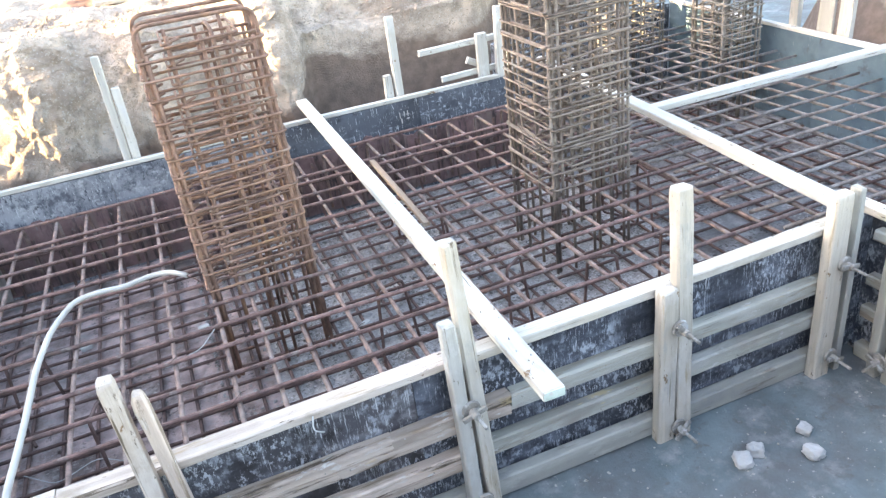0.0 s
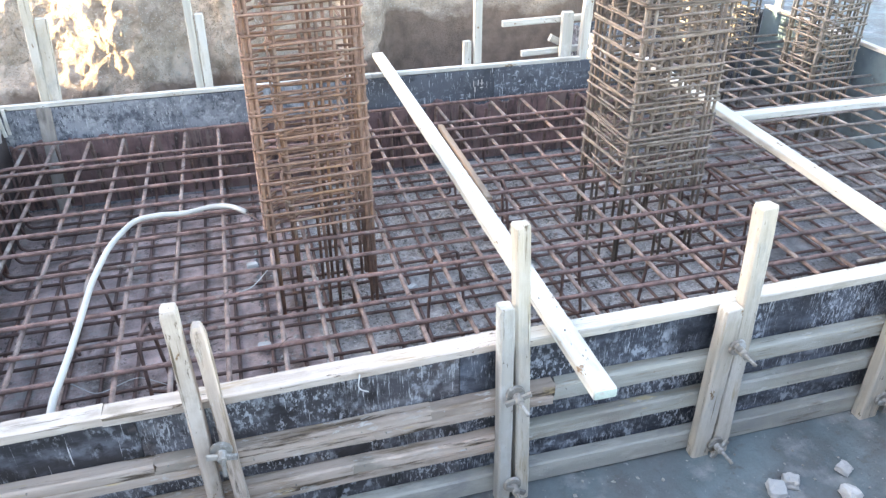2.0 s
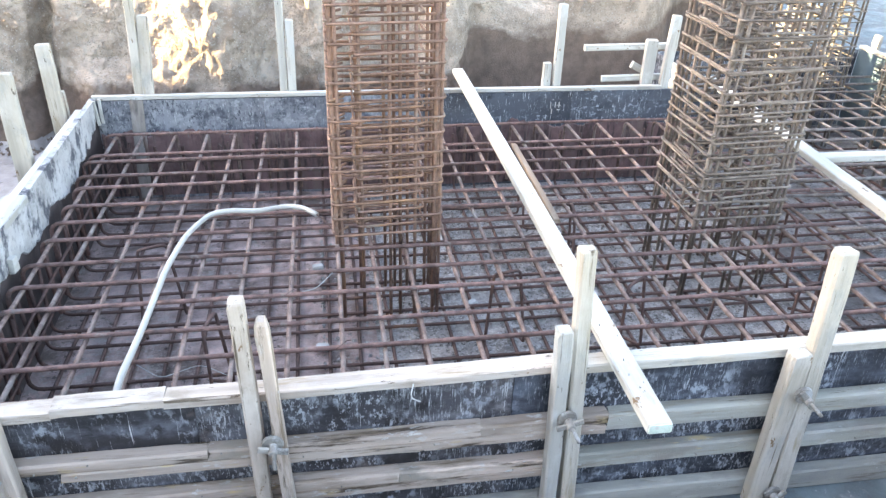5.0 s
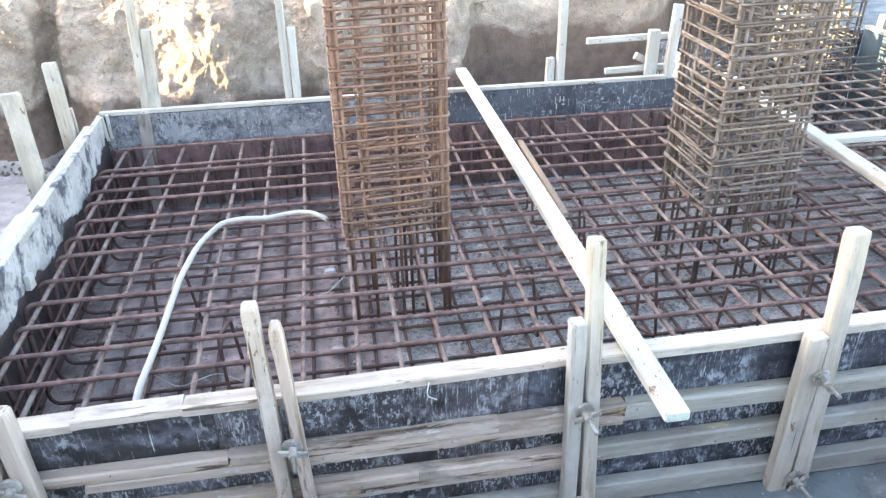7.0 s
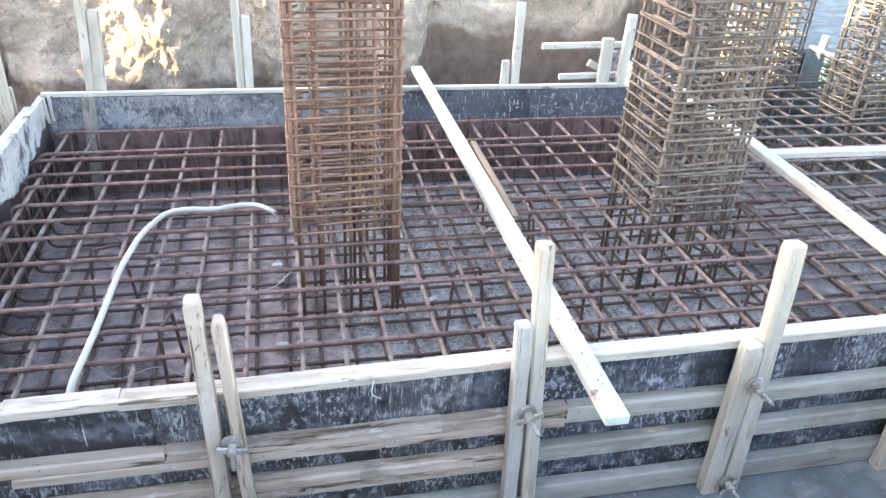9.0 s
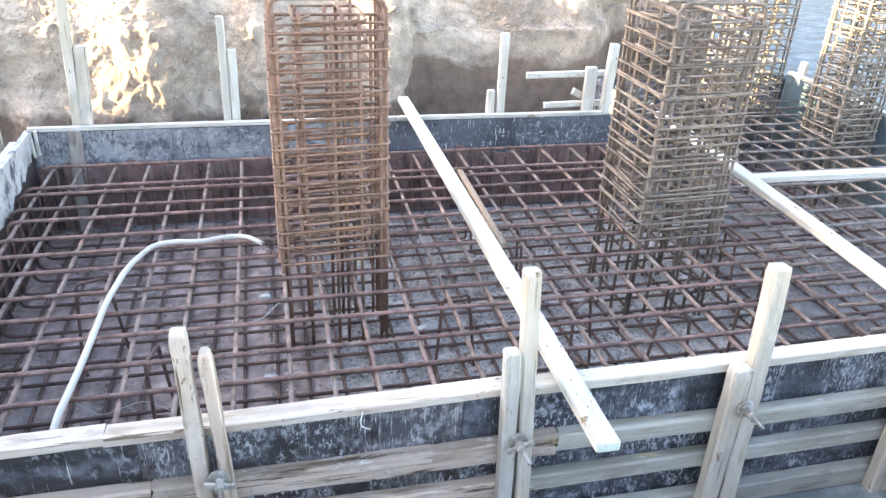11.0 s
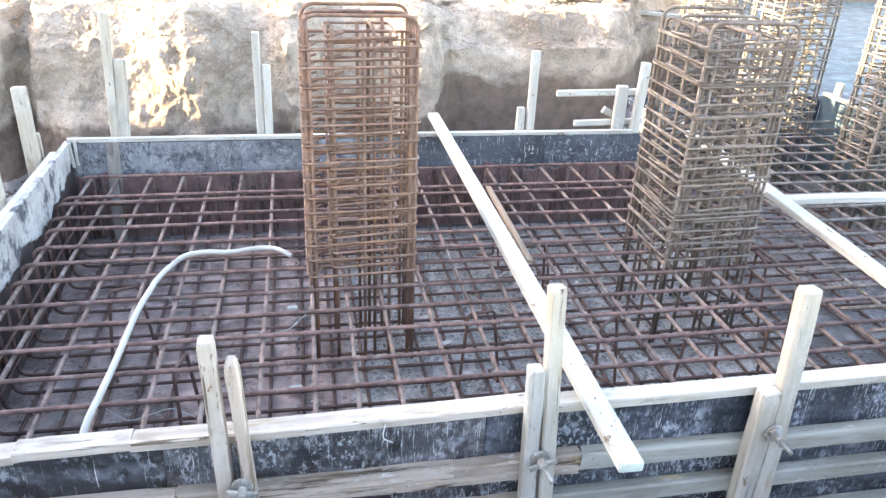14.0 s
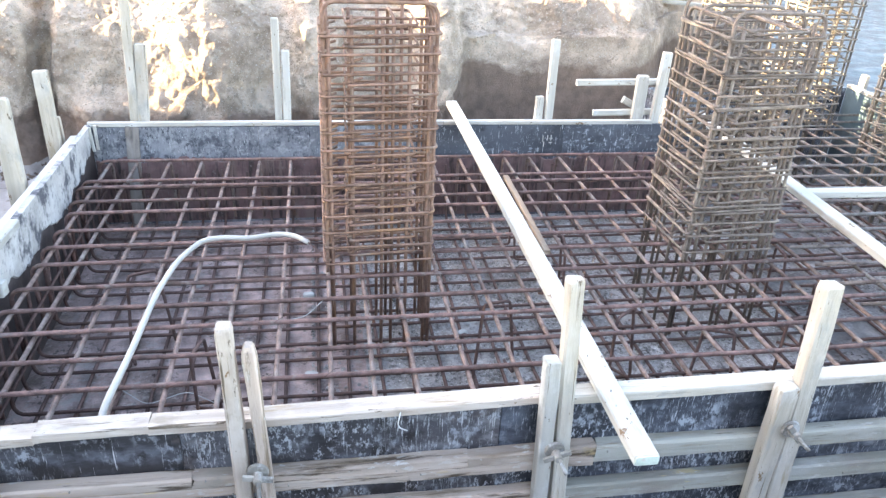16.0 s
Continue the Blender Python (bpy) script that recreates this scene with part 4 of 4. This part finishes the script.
def clods(label, name, spots, mat, seed):
    """Many small lumps in one mesh."""
    rng = random.Random(seed)
    verts, faces = [], []
    for x, y, z, r in spots:
        b = len(verts)
        dirs = [(1, 0, 0), (0, 1, 0), (-1, 0, 0), (0, -1, 0), (0.3, 0.2, 0.8), (-0.2, 0.1, -0.8)]
        turn = Matrix.Rotation(rng.uniform(0, 6), 3, "Z") @ Matrix.Rotation(rng.uniform(-0.6, 0.6), 3, "X")
        for dx, dy, dz in dirs:
            p = turn @ Vector((dx, dy, dz)) * r * rng.uniform(0.7, 1.25)
            verts.append((x + p.x, y + p.y, z + p.z))
        faces += [(b + a, b + (a + 1) % 4, b + 4) for a in range(4)] + [(b + (a + 1) % 4, b + a, b + 5) for a in range(4)]
    me = bpy.data.meshes.new(name)
    me.from_pydata(verts, [], faces)
    me.materials.append(mat)
    ob = new(name, me)
    W[ob] = Matrix.Identity(4)
    return tagged(ob, label, "rubble", kind="stuff")


def bank_spots(n, seed):
    rng = random.Random(seed)
    out = []
    while len(out) < n:
        x = rng.uniform(-4.2, 5.0)
        y = bank_edge(x) + rng.choice((rng.uniform(-0.08, 0.05), rng.uniform(0.2, 1.6), rng.uniform(0.2, 2.2)))
        out.append((x, y, ground_height(x, y) + 0.008, rng.choice((0.006, 0.008, 0.010, 0.014, 0.02)) * rng.uniform(0.8, 1.4)))
    return out


clods("crumbled clods of earth strewn over the bank", "earth_clods", bank_spots(4500, 2), SOIL, 3)
rng = random.Random(12)
clods("small grit and chips strewn on the dusty ground", "grit", [(rng.uniform(0.4, 4.0), rng.uniform(-1.6, -0.6), GROUND + 0.004, rng.choice((0.003, 0.004, 0.005, 0.008, 0.012))) for _ in range(170)], PINE_DUSTY, 5)
clods("small stones and chips lying on the blinding concrete", "grit", [(rng.uniform(-1.6, 3.1), rng.uniform(-0.4, 3.0), FLOOR + 0.008, rng.choice((0.005, 0.008, 0.011, 0.016))) for _ in range(160)], BLINDING, 6)
clods("broken gravel spread over the blinding concrete", "gravel", [(min(3.1, max(-0.1, rng.gauss(1.25, 0.75))), rng.uniform(-0.4, 2.9), FLOOR + 0.006, rng.choice((0.008, 0.011, 0.014, 0.019))) for _ in range(3600)], BLINDING_GREY, 8)


def spacer(x, y, turn):
    bm = bmesh.new()
    bmesh.ops.create_cube(bm, size=1, matrix=Matrix.Diagonal((0.075, 0.055, 0.04, 1)))
    bmesh.ops.bevel(bm, geom=bm.edges[:], offset=0.007, segments=2, affect="EDGES")
    return tagged(part("concrete_spacer", bm, STONE, m=pose(x, y, FLOOR + 0.02, 0, 0, turn)), "small pale concrete spacer block under the steel", "spacer", "spacers on the blinding")


for x, y, t in ((-0.13, 1.72, 8), (-0.11, 0.79, -5), (0.86, 1.15, 30), (1.55, 0.10, 12), (2.1, 0.2, -20), (-0.9, 1.95, 15)):
    spacer(x, y, t)


def wire(points, label, mat, r=0.0035):
    return tagged(part("tie_wire", tube(rounded(points, 0.05, 4), r, 6), mat, smooth=True), label, "wire", "loose wires")


wire([(-0.36, 0.52, 0.58), (-0.27, 0.50, 0.57), (-0.20, 0.53, 0.585), (-0.12, 0.56, 0.58), (-0.03, 0.68, 0.60)], "pale twisted wire hanging on the reinforcement", STONE, 0.0025)
wire([(-1.12, 0.55, 0.20), (-0.95, 0.42, 0.17), (-0.75, 0.48, 0.20), (-0.60, 0.40, 0.17)], "pale bent wire lying below the reinforcement", STONE, 0.0025)
wire([(-0.115, 1.285, 0.662), (-0.05, 1.20, 0.65), (-0.01, 1.10, 0.63), (0.01, 1.0, 0.615)], "dark wire leading from a conduit", RUST_DARK)
wire([(0.262, -0.562, 0.825), (0.248, -0.575, 0.765), (0.29, -0.565, 0.735)], "short pale wire sticking out of the formwork", STONE, 0.003)
for k, (x, y) in enumerate(((0.0, 0.0), (0.645, 0.232), (-0.25, 0.48), (-1.187, 0.705), (1.128, 0.935), (1.515, 0.0), (-0.735, 1.665), (2.265, 0.48), (-0.955, 0.0), (1.735, 0.705), (2.53, 1.22), (-0.50, 2.13))):
    wire([(x - 0.03, y - 0.02, MAT + 0.012), (x, y, MAT + 0.022), (x + 0.02, y + 0.03, MAT + 0.02), (x + 0.04, y + 0.01, MAT + 0.035)], "rusty tie wire twisted round two bars", RUST_DARK, 0.002)

# boards lying on the upper ground
for k, (x0, y0, x1, y1) in enumerate(((0.2, 5.75, 3.6, 5.95), (1.4, 6.25, 5.4, 6.30), (-0.4, 6.6, 2.6, 6.7), (3.4, 5.9, 5.2, 6.6), (0.6, 7.1, 4.6, 7.2))):
    z0, z1 = ground_height(x0, y0) + 0.05, ground_height(x1, y1) + 0.05
    tagged(beam("timber_plank", (x0, y0, z0), (x1, y1, z1), 0.12, 0.04, PINE_WHITE if k % 2 else PINE_GREY), "pale board lying on the upper ground", "plank", "boards on the upper ground")


def lump(name, at, size, mat, label, category, seed, rough=0.16):
    """A rounded, sagging lump lying on the ground: at is the middle of its foot."""
    bm = bmesh.new()
    bmesh.ops.create_icosphere(bm, subdivisions=4, radius=1)
    for v in bm.verts:
        n = v.co.copy()
        v.co += noise.noise_vector(n * 1.4 + Vector((seed, 0, 0))) * rough * 1.6 + noise.noise_vector(n * 5 + Vector((0, seed, 0))) * rough * 0.5
        v.co.z = max(v.co.z, -0.55)
        v.co = Vector((v.co.x * size[0], v.co.y * size[1], (v.co.z + 0.55) * size[2]))
    return tagged(part(name, bm, mat, m=Matrix.Translation(at), smooth=True), label, category)


for k, (x, y, r) in enumerate(((-2.28, 5.42, 0.14), (-1.98, 5.50, 0.15))):
    lump("sack", (x, y, ground_height(x, y) - 0.01), (r, r * 0.85, r * 0.9), SACKING, "reddish-brown full sack lying on the upper ground", "sack", 3 + k, 0.10)
lump("earth_heap", (-0.45, 7.05, ground_height(-0.45, 7.05) - 0.03), (0.55, 0.32, 0.10), RED_EARTH, "low heap of reddish earth on the upper ground", "earth heap", 9)

# an added block, out of view, whose shadow lies over the pit
shade_block = thing("building", (-12.5, -5.0, 1.4), "plain unseen block added to shade the pit", "building")
gable = bmesh.new()
# its top slopes so that low sun still reaches the far cages
ends = [[gable.verts.new((x, y, z)) for y, z in ((4.69, 1.2), (4.69, 3.22), (-2.9, 8.5), (-16, 8.5), (-16, 1.2))] for x in (-16, -9.0)]
gable.faces.new(ends[0]), gable.faces.new(ends[1][::-1])
for k in range(5):
    gable.faces.new((ends[0][k], ends[1][k], ends[1][(k + 1) % 5], ends[0][(k + 1) % 5]))
bmesh.ops.recalc_face_normals(gable, faces=gable.faces[:])
part("wall", gable, RENDERED_WALL, shade_block)
